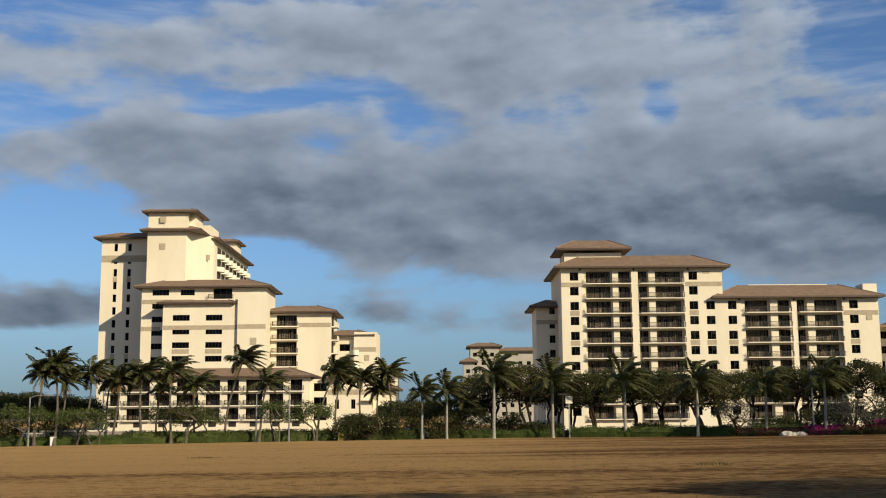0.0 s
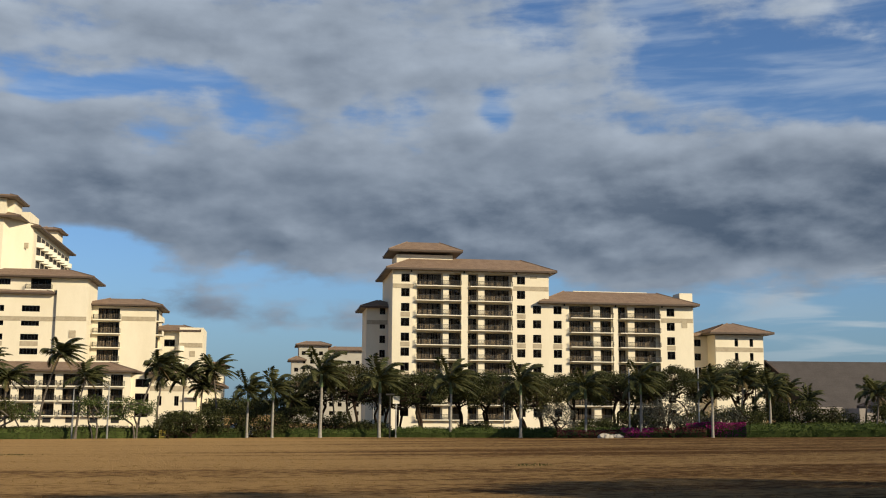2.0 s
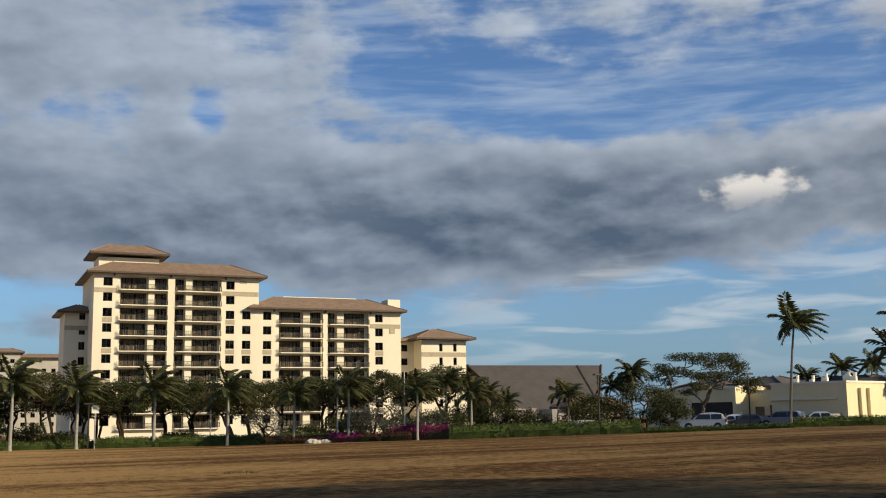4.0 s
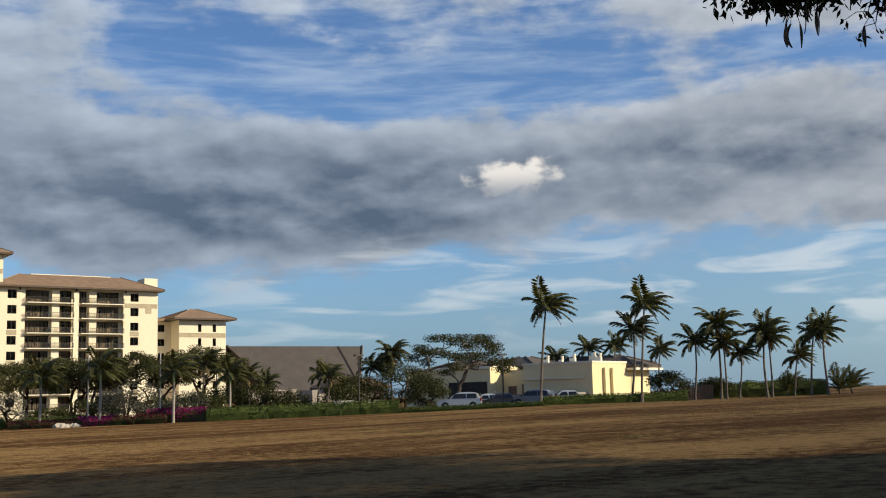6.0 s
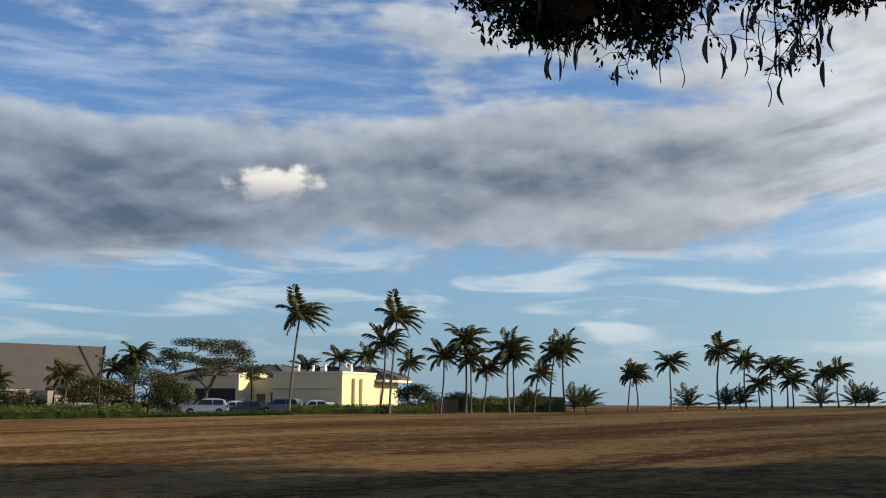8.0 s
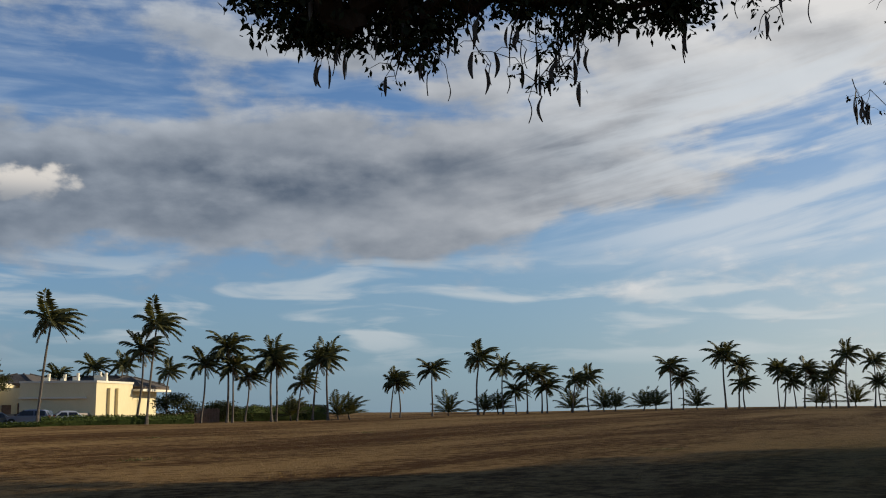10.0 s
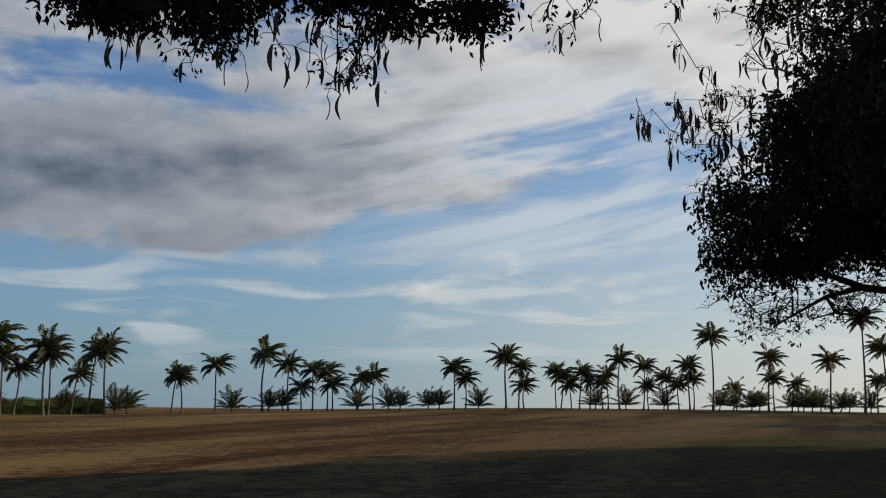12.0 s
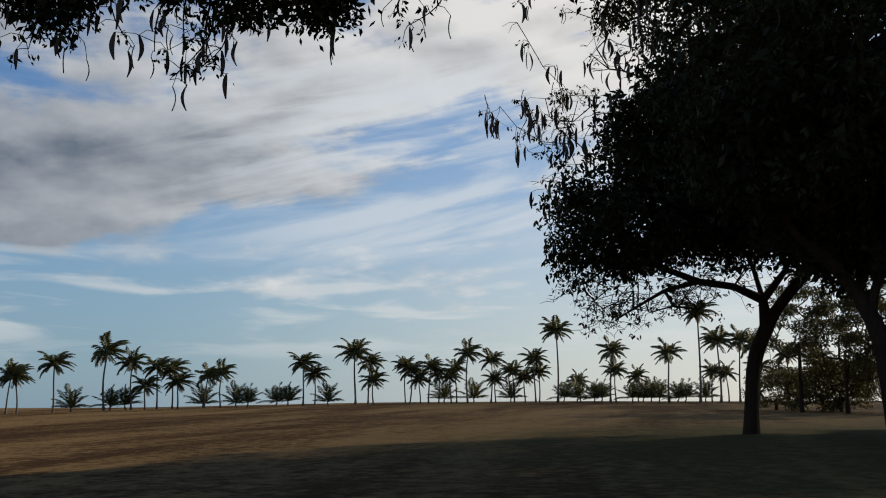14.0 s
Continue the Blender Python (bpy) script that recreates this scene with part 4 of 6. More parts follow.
def great_hall():
    """A hall under one huge shingle roof whose ridge is longer than its eaves."""
    Y = 188.0
    o = (103.0, Y, -1.3)
    hall = thing("hall_building", o, "low hall under a huge grey shingle roof", "building")
    rid = [(91.9, Y + 10, 12.05), (122.4, Y + 10, 12.2)]
    eav = [(98.0, Y - 3, 1.2), (113.5, Y - 3, 1.2)]
    bck = [(98.0, Y + 23, 1.2), (113.5, Y + 23, 1.2)]
    gm = Geo()
    rows = 70
    for k in range(rows):
        s, e = k / rows, (k + 1) / rows
        for base in (eav, bck):
            p = [Vector(base[q]).lerp(Vector(rid[q]), s) for q in (0, 1)]
            q2 = [Vector(base[q]).lerp(Vector(rid[q]), e) for q in (0, 1)]
            lift = Vector((0, -0.02 if base is eav else 0.02, 0.025))
            gm.quad(p[0] + lift, p[1] + lift, q2[1], q2[0])
            gm.quad(p[0], p[1], p[1] + lift, p[0] + lift)
    roof = part("roof", gm, SHINGLE, hall, "huge grey-brown shingle roof", o)
    for a, b in ((eav[0], rid[0]), (eav[1], rid[1]), (bck[0], rid[0]), (bck[1], rid[1])):
        part("rake_board", Geo().tube([Vector(a) + Vector((0, -0.1, 0.05)), Vector(b) + Vector((0, -0.1, 0.05))], [0.26, 0.26], 4), FASCIA, roof, "dark rake board", o)
    part("rake_board", Geo().tube([(116.6, Y + 9.7, 12.2), (115.5, Y - 2.4, 2.0)], [0.12, 0.12], 4), FASCIA, roof, "", o)
    for i in (0, 1):
        gab = Geo()
        gab.quad(Vector(eav[i]) + Vector((0.6 - 1.2 * i, 0.6, -0.2)), Vector(rid[i]) + Vector((1.2 - 2.4 * i, 0, -0.9)), Vector(bck[i]) + Vector((0.6 - 1.2 * i, -0.6, -0.2)))
        part("gable", gab, FASCIA, hall, "dark recessed gable", o)
    # hall walls take the colour that has shade painted in
    part("wall", Geo().box(99, 112, Y, Y + 20, -1.3, 1.7), GREY_SHADE_WALL, hall, "", o)
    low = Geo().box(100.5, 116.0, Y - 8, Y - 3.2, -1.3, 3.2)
    part("wall", low, GREY_SHADE_WALL, hall, "grey porch wall", o)
    hip_roof(hall, o, 104.0, 116.0, Y - 8.2, Y - 3.6, 3.3, 1.6, 1.0, "porch_roof", 0.5)
    part("porch_slab", Geo().box(91.0, 97.0, Y - 10, Y - 6, 1.2, 1.45), SLAB, hall, "", o)
    part("wall", Geo().box(89.0, 99.0, Y - 5, Y - 4.5, -1.3, 3.4), GREY_SHADE_WALL, hall, "", o)


def beach_house():
    """Low flat-roofed service building: shaded front, sunlit end wall, tiled roofs behind."""
    c = Vector((92.3, 118.3, ground_z(92.3, 118.3)))
    t = -73.0
    o = (0, 0, 0)
    house = thing("service_building", (c.x, c.y, c.z - 0.3), "low cream service building with a sunlit end wall", "building", turn=t)
    hs = [(-9.6, -7.8, 1.4, 3.0), (-6.0, 0.8, 0.2, 3.3)]
    part("wall", Geo().wall(-13.5, 1.8, 0, 0.3, -0.6, 5.0, hs).box(-13.5, -13.2, 0.3, 9, -0.6, 5.0), BEACH_STUCCO, house, "shaded cream front wall")
    part("inner_wall", Geo().box(-13, 1.6, 3, 3.2, -0.6, 4.9), ROOM_SHADE, house)
    part("coping", Geo().box(-13.6, 1.8, -0.25, 9.2, 5.0, 5.35), SLAB, house)
    window(house, o, -8.7, 0.12, 1.4, 1.8, 1.6, 2)
    # the bay's inner shade is a near-black sheet across the hole
    part("garage_door", Geo().box(-6.0, 0.8, 0.1, 0.2, 0.2, 3.3), ROOM_SHADE, house, "loading bay filled with a shade-dark sheet")
    part("wall", Geo().box(1.8, 2.3, -1.8, 6, -0.6, 5.15).box(2.3, 2.6, 1.2, 1.5, -0.6, 5.15), BEACH_STUCCO, house, "cream return wall")
    part("wall", Geo().wall(2.6, 7.0, 1.0, 1.3, -0.6, 4.7, [(3.2, 4.6, 0.2, 2.6), (5.4, 6.4, 0.2, 2.8)]), BEACH_STUCCO, house)
    part("door", Geo().box(3.2, 4.6, 1.12, 1.22, 0.2, 2.6), WOODFENCE, house, "reddish brown door")
    part("door", Geo().box(5.4, 6.4, 1.12, 1.22, 0.2, 2.8), WOODFENCE, house, "reddish brown door")
    part("wall", Geo().box(7.0, 17.2, -1.0, 8, -0.6, 5.2), BEACH_STUCCO, house, "plain cream block")
    part("coping", Geo().box(6.9, 17.3, -1.1, 8.1, 5.2, 5.45), SLAB, house)
    part("ledge", Geo().box(7.0, 16.0, -1.25, -1.004, 3.3, 3.5), SLAB, house)
    part("low_wall", Geo().box(7.0, 16.4, -4.0, -3.7, -0.6, 1.5).box(15.0, 16.4, -3.9, -1.0, -0.6, 1.6), GREY_SHADE_WALL, house, "grey yard wall")
    for y in (1.6, 3.6):
        part("pilaster", Geo().box(17.2, 17.6, y, y + 0.5, -0.6, 4.6), BEACH_STUCCO, house)
    part("wall", Geo().box(11.0, 17.0, 8.0, 15.0, -0.6, 4.3), BEACH_STUCCO, house)
    part("eave", Geo().box(10, 18.6, 8.1, 16.0, 4.3, 4.6), SLAB, house)
    hip_roof(house, o, 12.0, 17.6, 9.0, 15.0, 4.6, 1.3, 0.8, pitch=0.3, tile=SHINGLE)
    hip_roof(house, o, -3.4, 4.0, 6, 14, 5.1, 1.3, 0.8, pitch=0.32, tile=SHINGLE)
    hip_roof(house, o, -12, -4.8, 5, 12, 5.1, 1.2, 0.8, pitch=0.3, tile=SHINGLE)
    hip_roof(house, o, 1.0, 13.0, 14, 23, 5.2, 1.2, 0.8, pitch=0.28, tile=SHINGLE)
    for x, s in ((8.6, 0.35), (12.6, 0.4), (15.6, 0.5), (16.4, 0.4), (10.8, 0.25)):
        part("roof_unit", Geo().box(x - s, x + s, 2, 2 + s, 5.45, 5.5 + s * 1.3).tube([(x, 2.6, 5.4), (x, 2.6, 6.1 + s)], [0.16, 0.2], 8), SLAB, house, "rooftop vent unit")
    st = Geo()
    for i in range(7):
        st.box(-1.2 + i * 0.32, -0.88 + i * 0.32, -3.2, -1.9, -0.5, 0.1 + i * 0.2)
    part("steps", st, SLAB, house)
    for a, b in (((-9.6, -2.5, 0.0), (-7.8, -2.5, 1.7)), ((0.6, -3.4, 0.2), (4.2, -3.4, 1.9))):
        part("stair_wall", Geo().tube([a, b], [0.16, 0.16], 4), SLAB, house, "sloping white stair wall")


right_hotel()
left_hotel()
far_hotel()
great_hall()
beach_house()


# ---- palms ----
WIND = Vector((0.96, -0.05, 0)).normalized()


def frond(gm, root, heading, length, rise, droop, sway, rng, leaflets=24, wide=0.2, hang=0.45):
    """One feather frond: an arching rachis with drooping leaflets on both sides, bent by the wind."""
    pts = []
    p, d = Vector(root), Vector((heading.x * math.cos(rise), heading.y * math.cos(rise), math.sin(rise)))
    n = 9
    for k in range(n + 1):
        pts.append(p.copy())
        p = p + d * (length / n)
        bend = 0.5 + 1.0 * k / n
        d = (d + Vector((0, 0, -droop * bend / n)) + WIND * (sway * bend / n)).normalized()
    gm.tube(pts, [0.05 * (1 - 0.85 * k / n) for k in range(n + 1)], 3, False)
    for i in range(3, leaflets + 1):
        s = i / (leaflets + 0.5) * n
        k = min(int(s), n - 1)
        q = pts[k].lerp(pts[k + 1], s - k)
        along = (pts[k + 1] - pts[k]).normalized()
        across = along.cross(Vector((0, 0, 1)))
        across = across.normalized() if across.length > 0.05 else Vector((1, 0, 0))
        size = length * 0.29 * math.sin(math.pi * min(0.9, 0.2 + 0.68 * i / leaflets)) * rng.uniform(0.75, 1.15)
        for sgn in (-1, 1):
            out = (across * sgn + along * 0.95 + Vector((0, 0, -hang - 0.35 * rng.random())) + WIND * 0.5 * sway).normalized()
            gm.leaf(q, out, along, size, wide * length / 2.6)


def coconut_palm(seed, lean, sway=1.0, low=False):
    """A coconut palm of unit trunk height 7 m with a wind-swept crown; the crown hangs on the trunk's top."""
    rng = random.Random(seed)
    label = "tall coconut palm with a thin bare trunk and wind-swept fronds" if not low else "young coconut palm with fronds fanning out near the ground"
    palm = thing("coconut_palm", (0, 0, -50), label, "palm tree", "coconut palms")
    h = 7.0 if not low else 0.8
    pts, rad = [], []
    for k in range(9):
        s = k / 8
        pts.append(Vector((lean * s ** 1.6 + 0.12 * math.sin(s * 5 + seed), 0.1 * math.sin(s * 4 + seed * 2), h * s)))
        rad.append((0.13 if not low else 0.14) * (1 - 0.4 * s) + (0.08 if k == 0 else 0))
    part("trunk", Geo().tube(pts, rad, 7), COCO_BARK, palm, "slender ringed grey-brown trunk")
    top = pts[-1]
    crown = Geo()
    n = 23 if not low else 15
    for i in range(n):
        a = 2 * math.pi * i * 0.381966 + rng.uniform(-0.3, 0.3)
        head = Vector((math.cos(a), math.sin(a), 0))
        age = i / n
        head = (head + WIND * 0.3 * sway).normalized()
        rise = radians((66 - 84 * age) if not low else (82 - 70 * age)) + rng.uniform(-0.12, 0.12)
        frond(crown, (0, 0, 0), head, rng.uniform(2.3, 3.0) * (1 - 0.12 * age) * (1.12 if low else 1), rise, rng.uniform(1.1, 1.7) * (0.6 if low else 1), rng.uniform(1.0, 1.5) * sway, rng, wide=0.13 if low else 0.2, hang=(0.3 + 0.35 * age) * (0.5 if low else 1))
    part("crown", crown, FROND, palm, "dark green feathery fronds", at=top)
    if not low:
        nuts = Geo()
        for i in range(5):
            a = rng.uniform(0, 6.28)
            c = Vector((0.22 * math.cos(a), 0.22 * math.sin(a), -0.25))
            nuts.tube([c + Vector((0, 0, 0.14)), c + Vector((0, 0, 0.07)), c - Vector((0, 0, 0.06)), c - Vector((0, 0, 0.14))], [0.03, 0.11, 0.11, 0.03], 6)
        tagged(part("coconut_bunch", nuts, DRYFROND, palm, at=top), kind="stuff")
        dry = Geo()
        for i in range(2):
            a = rng.uniform(0, 6.28)
            frond(dry, (0, 0, -0.15), Vector((math.cos(a), math.sin(a), 0)), 1.7, radians(-35), 1.6, 0.4, rng, 14)
        part("dry_frond", dry, DRYFROND, palm, "brown hanging dead frond", at=top)
    return palm


def royal_palm(seed):
    """A royal palm: smooth pale trunk, green crownshaft, plume of fronds; trunk 5.5 m."""
    rng = random.Random(seed)
    palm = thing("royal_palm", (0, 0, -50), "royal palm with a smooth pale trunk and green crownshaft", "palm tree", "royal palms along the verge")
    hs = [0, 0.3, 1.2, 2.2, 3.2, 4.0, 4.4]
    part("trunk", Geo().tube([(0.03 * math.sin(z + seed), 0, z) for z in hs], [0.24, 0.18, 0.155, 0.16, 0.145, 0.12, 0.11], 10), PALE_BARK, palm, "smooth pale grey trunk")
    part("crownshaft", Geo().tube([(0, 0, 4.38), (0, 0, 4.8), (0, 0, 5.3), (0.02, 0, 5.6)], [0.16, 0.17, 0.13, 0.08], 8), SHAFT, palm, "smooth green crownshaft")
    crown = Geo()
    for i in range(20):
        a = 2 * math.pi * i * 0.381966
        head = (Vector((math.cos(a), math.sin(a), 0)) + WIND * 0.35).normalized()
        frond(crown, (0.02, 0, 5.5), head, rng.uniform(2.9, 3.6), radians(76 - 90 * i / 20), rng.uniform(1.5, 2.0), rng.uniform(1.0, 1.6), rng, 24)
    part("crown", crown, FROND, palm, "dense green plume of fronds")
    return palm


def put_palms(kinds, rows, height, seed, crown=1.0):
    rng = random.Random(seed)
    for row in rows:
        a, r, h = row[:3]
        p = spot(a, r + rng.uniform(-1, 1))
        s = h / height
        kind = rng.choice(kinds)
        wide = min(1.05, max(s * 1.05, 0.8)) if height > 6 else (s * 0.9 if height > 3 else 0.85)
        s = s if height > 3 else min(0.9, s)
        m = Matrix.LocRotScale(p - Vector((0, 0, 0.12)), Euler((0, 0, rng.uniform(-0.5, 0.5))), Vector((wide * rng.uniform(0.92, 1.1), wide * rng.uniform(0.92, 1.1), s)))
        made = copy_thing(kind, m)
        for piece in made.children:  # the crown keeps its shape whatever the trunk's height
            if not piece.name.startswith("trunk") and height != 5.5:
                piece.scale = (crown, crown, crown * wide / s)


COCO = [coconut_palm(11, 0.5, 1.0), coconut_palm(12, -0.3, 0.8), coconut_palm(13, 0.9, 1.3), coconut_palm(14, 0.1, 0.6), coconut_palm(15, 0.3, 0.9)]
SWEPT = coconut_palm(51, 1.3, 1.6)
TILTED = coconut_palm(21, 1.9, 1.7)
LOW = [coconut_palm(31, 0.1, 0.7, True), coconut_palm(32, -0.1, 0.9, True)]
ROYALS = [royal_palm(41), royal_palm(42)]

COCO_LEFT = ((-20.02, 118, 7.2), (-19.1, 116, 8.0), (-18.9, 119, 6.6), (-17.75, 118, 7.2), (-15.18, 118, 7.2), (-13.75, 117, 7.4), (-12.6, 119, 6.2), (-16.4, 118, 6.6),
             (-9.4, 117, 6.2), (-5.53, 121, 6.5), (-4.3, 122, 6.8), (-2.69, 123, 7.2), (-16.9, 123, 6.4), (-3.4, 124, 5.6), (-14.4, 124, 5.8))
LEANING = ((-11.08, 118, 8.6), (-6.47, 118, 7.5))
ROYAL = ((-1.13, 118, 4.8), (0.13, 118, 5.0), (2.54, 118, 6.7), (5.53, 118, 6.0), (9.17, 118, 5.9), (12.74, 116, 5.7), (16.04, 113, 5.0), (18.8, 110, 5.4), (22.3, 107, 4.9), (25.06, 107, 4.4))
BACK = ((43.26, 160, 7.2), (44.68, 160, 7.5), (46.85, 150, 6.3), (41.6, 162, 6.2), (31.9, 128, 5.2), (32.6, 130, 5.6), (26.0, 120, 4.6), (26.8, 124, 3.8), (29.4, 122, 4.6), (33.2, 126, 6.6),
        (23.6, 122, 6.2), (24.4, 126, 5.8), (3.2, 128, 6.0), (0.9, 127, 4.2), (29.9, 118, 4.2), (45.5, 113, 7.3))
TALL = ((40.85, 109, 9.9), (45.95, 112, 9.9))
BEACH_A = ((48.58, 117, 6.1), (49.82, 118.5, 7.9), (50.08, 119, 5.9), (50.75, 120, 4.8), (51.99, 121, 7.0), (52.26, 122, 6.3), (53.32, 123, 4.3), (54.11, 124, 6.7), (54.83, 125, 7.1), (58.07, 132, 4.5),
           (58.55, 133, 4.2), (60.17, 136, 5.7), (62.49, 140, 7.2), (63.79, 141, 5.8), (64.45, 142, 3.0), (65.03, 142, 5.3), (65.78, 143, 5.1), (66.04, 143, 3.4), (67.37, 144, 4.1), (68.12, 145, 4.5),
           (72.26, 148, 5.7), (72.86, 148, 4.2), (74.91, 150, 7.0), (75.61, 150, 5.7), (75.81, 150, 3.3), (77.46, 150, 5.1), (77.74, 150, 4.5), (78.68, 150, 5.1), (78.24, 151, 3.3))
BEACH_B = ((79.81, 150, 3.6), (80.63, 150, 6.7), (81.88, 150, 5.8), (82.09, 150, 3.2), (83.05, 150, 4.3), (84.13, 150, 5.9), (84.34, 150, 4.1), (85.28, 150, 9.7), (87.97, 150, 7.0), (88.19, 150, 4.3),
           (90.89, 150, 6.7), (92.38, 149, 11.9), (93.37, 150, 8.1), (92.98, 151, 4.2), (94.34, 150, 8.3), (93.75, 150, 3.9), (94.83, 150, 7.5), (95.23, 151, 4.6), (96.6, 152, 6.4), (98.2, 152, 5.8),
           (79.2, 152, 4.0), (80.1, 153, 4.8), (83.6, 153, 3.4), (86.4, 154, 3.0), (89.3, 154, 3.6))
LOWS = ((55.96, 127, 1.6), (55.38, 126, 1.3), (61.03, 138, 0.9), (62.84, 141, 1.7), (63.56, 141, 1.4), (67.31, 144, 1.0), (68.93, 145, 1.7), (70.94, 147, 1.4), (71.52, 147, 1.8), (73.54, 149, 0.9), (85.59, 150, 2.0),
        (86.3, 150, 1.6), (87.13, 150, 2.1), (87.5, 150, 2.1), (89.04, 150, 2.3), (89.99, 150, 2.3), (90.39, 151, 2.2), (91.66, 150, 2.0), (89.6, 152, 1.8), (91.28, 150, 1.8), (92.65, 150, 1.7),
        (100.07, 150, 2.6), (79.5, 151, 1.7), (81.0, 151, 1.6), (82.9, 151, 1.3), (69.5, 146, 1.0), (53.0, 126, 1.3), (97.2, 151, 2.0))
put_palms(COCO, COCO_LEFT, 7.0, 1)
put_palms([TILTED], LEANING, 7.0, 2, 1.15)
put_palms(ROYALS, ROYAL, 5.5, 3)
put_palms(COCO, BACK, 7.0, 4)
put_palms([SWEPT], TALL, 7.0, 5, 1.25)
put_palms(COCO, BEACH_A, 7.0, 6, 1.08)
put_palms(COCO, BEACH_B, 7.0, 7)
put_palms(LOW, LOWS, 1.3, 8, 1.1)
for proto in (*COCO, SWEPT, TILTED, *LOW, *ROYALS):
    for ob in (*proto.children_recursive, proto):
        bpy.data.objects.remove(ob)


# ---- broadleaf trees ----
def skeleton(rng, trunk, targets, step=0.7, sag=0.12, last=0):
    """Branch nodes: the trunk's points, then a path from the nearest node to each target. Returns points and parents."""
    pts, par = [Vector(p) for p in trunk], [-1] + list(range(len(trunk) - 1))
    base = max(1, int(len(trunk) * 0.6))
    fork = pts[-1]
    for t in sorted(targets[:len(targets) - last], key=lambda q: (q - fork).length) + targets[len(targets) - last:]:
        arr = np.array([tuple(p) for p in pts[base:]])
        d = np.linalg.norm(arr - np.array(tuple(t)), axis=1)
        k = base + int(np.argmin(d))
        cur = pts[k].copy()
        n = max(1, int((t - cur).length / step))
        for i in range(n):
            s = (i + 1) / n
            q = cur.lerp(t, s) + Vector([rng.uniform(-1, 1) * step * 0.22 for _ in range(3)]) * (1 if s < 1 else 0.3)
            q.z += sag * math.sin(math.pi * s) * (t - cur).length * 0.5
            pts.append(q)
            par.append(k)
            k = len(pts) - 1
    return pts, par


def limbs(pts, par, thin=0.012, gain=0.5, fat=1.0, stem=0):
    """A smooth stem, then a tube for each branch step; radii grow with what they carry."""
    load, kids = [0] * len(pts), [0] * len(pts)
    for p in par:
        if p >= 0:
            kids[p] += 1
    for i in range(len(pts) - 1, -1, -1):
        load[i] += 1 if kids[i] == 0 else 0
        if par[i] >= 0:
            load[par[i]] += load[i]
    rad = [fat * thin * max(1, l) ** gain for l in load]
    gm = Geo()
    if stem > 2:
        line, wide = [], []
        for i in range(stem - 1):
            a, b, c, d = (pts[max(0, min(stem - 1, i + k))] for k in (-1, 0, 1, 2))
            for k in range(5 if i < stem - 2 else 6):
                t = k / 5
                line.append(0.5 * (2 * b + (c - a) * t + (2 * a - 5 * b + 4 * c - d) * t * t + (3 * b - a - 3 * c + d) * t ** 3))
                wide.append(rad[i] + (rad[i + 1] - rad[i]) * t + (rad[0] * 0.35 * max(0, 1 - (i + t) * 1.4)) + 0.02 * rad[0] * math.sin(i * 3 + k * 1.7))
        gm.tube(line, wide, 12)
    for i, p in enumerate(par):
        if p >= 0 and i >= stem:
            gm.tube([pts[p], pts[i]], [min(rad[p], rad[i] * 1.5), rad[i]], 6 if rad[i] > 0.05 else 4, False)
    return gm, [i for i in range(len(pts)) if kids[i] == 0]


def foliage(gm, rng, centre, count, spread, size, hang=0.3, flat=0.6):
    c = Vector(centre)
    for _ in range(count):
        off = Vector([max(-1.45, min(1.45, rng.gauss(0, 1))) for _ in range(3)]) * spread * 0.55
        off.z *= flat
        d = Vector((rng.uniform(-1, 1), rng.uniform(-1, 1), rng.uniform(-1, 0.6) - hang)).normalized()
        side = d.cross(Vector((rng.uniform(-1, 1), rng.uniform(-1, 1), rng.uniform(-1, 1))))
        side = side.normalized() if side.length > 0.05 else Vector((1, 0, 0))
        s = size * rng.uniform(0.6, 1.3)
        gm.leaf(c + off, d, side, s, s * 0.45)


def in_crown(rng, centre, radii, count, shell=0.55, flat_bottom=-0.6):
    out = []
    while len(out) < count:
        v = Vector((rng.uniform(-1, 1), rng.uniform(-1, 1), rng.uniform(-1, 1)))
        if shell < v.length < 1 and v.z > flat_bottom:
            out.append(Vector(centre) + Vector((v.x * radii[0], v.y * radii[1], v.z * radii[2])))
    return out


def broad_tree(name, label, category, p, trunk, centre, radii, tips, leaves, size, leaf, seed, spread=0.8, bark=None, stems=1, group="", thin=0.02, flat_bottom=-0.5, flowers=0, flat=0.6):
    rng = random.Random(seed)
    tree = thing(name, p, label, category, group)
    for s in range(stems):
        off = Vector((rng.uniform(-0.5, 0.5), rng.uniform(-0.5, 0.5), 0)) if stems > 1 else Vector((0, 0, 0))
        tk = [Vector(q) * (1 if k == 0 else 1) + off * (1 + 0.8 * k) for k, q in enumerate(trunk)]
        tk[0].z = -0.15
        tg = in_crown(rng, Vector(centre) + off * 2, radii, max(4, tips // stems), 0.35, flat_bottom)
        pts, par = skeleton(rng, tk, tg, 0.6)
        wood, ends = limbs(pts, par, thin, stem=len(tk))
        part("trunk", wood, bark or BARK, tree, "dark branching trunk and limbs" if bark is None else "pale branching stems")
        gm = Geo()
        for e in ends:
            foliage(gm, rng, pts[e], leaves, spread, size, 0.3, flat)
        part("crown", gm, leaf, tree)
        if flowers:
            fl = Geo()
            for e in rng.sample(ends, min(flowers, len(ends))):
                foliage(fl, rng, pts[e], 3, spread, size * 0.6, 0, 1)
            part("blossom", fl, BLOSSOM, tree)
    return tree


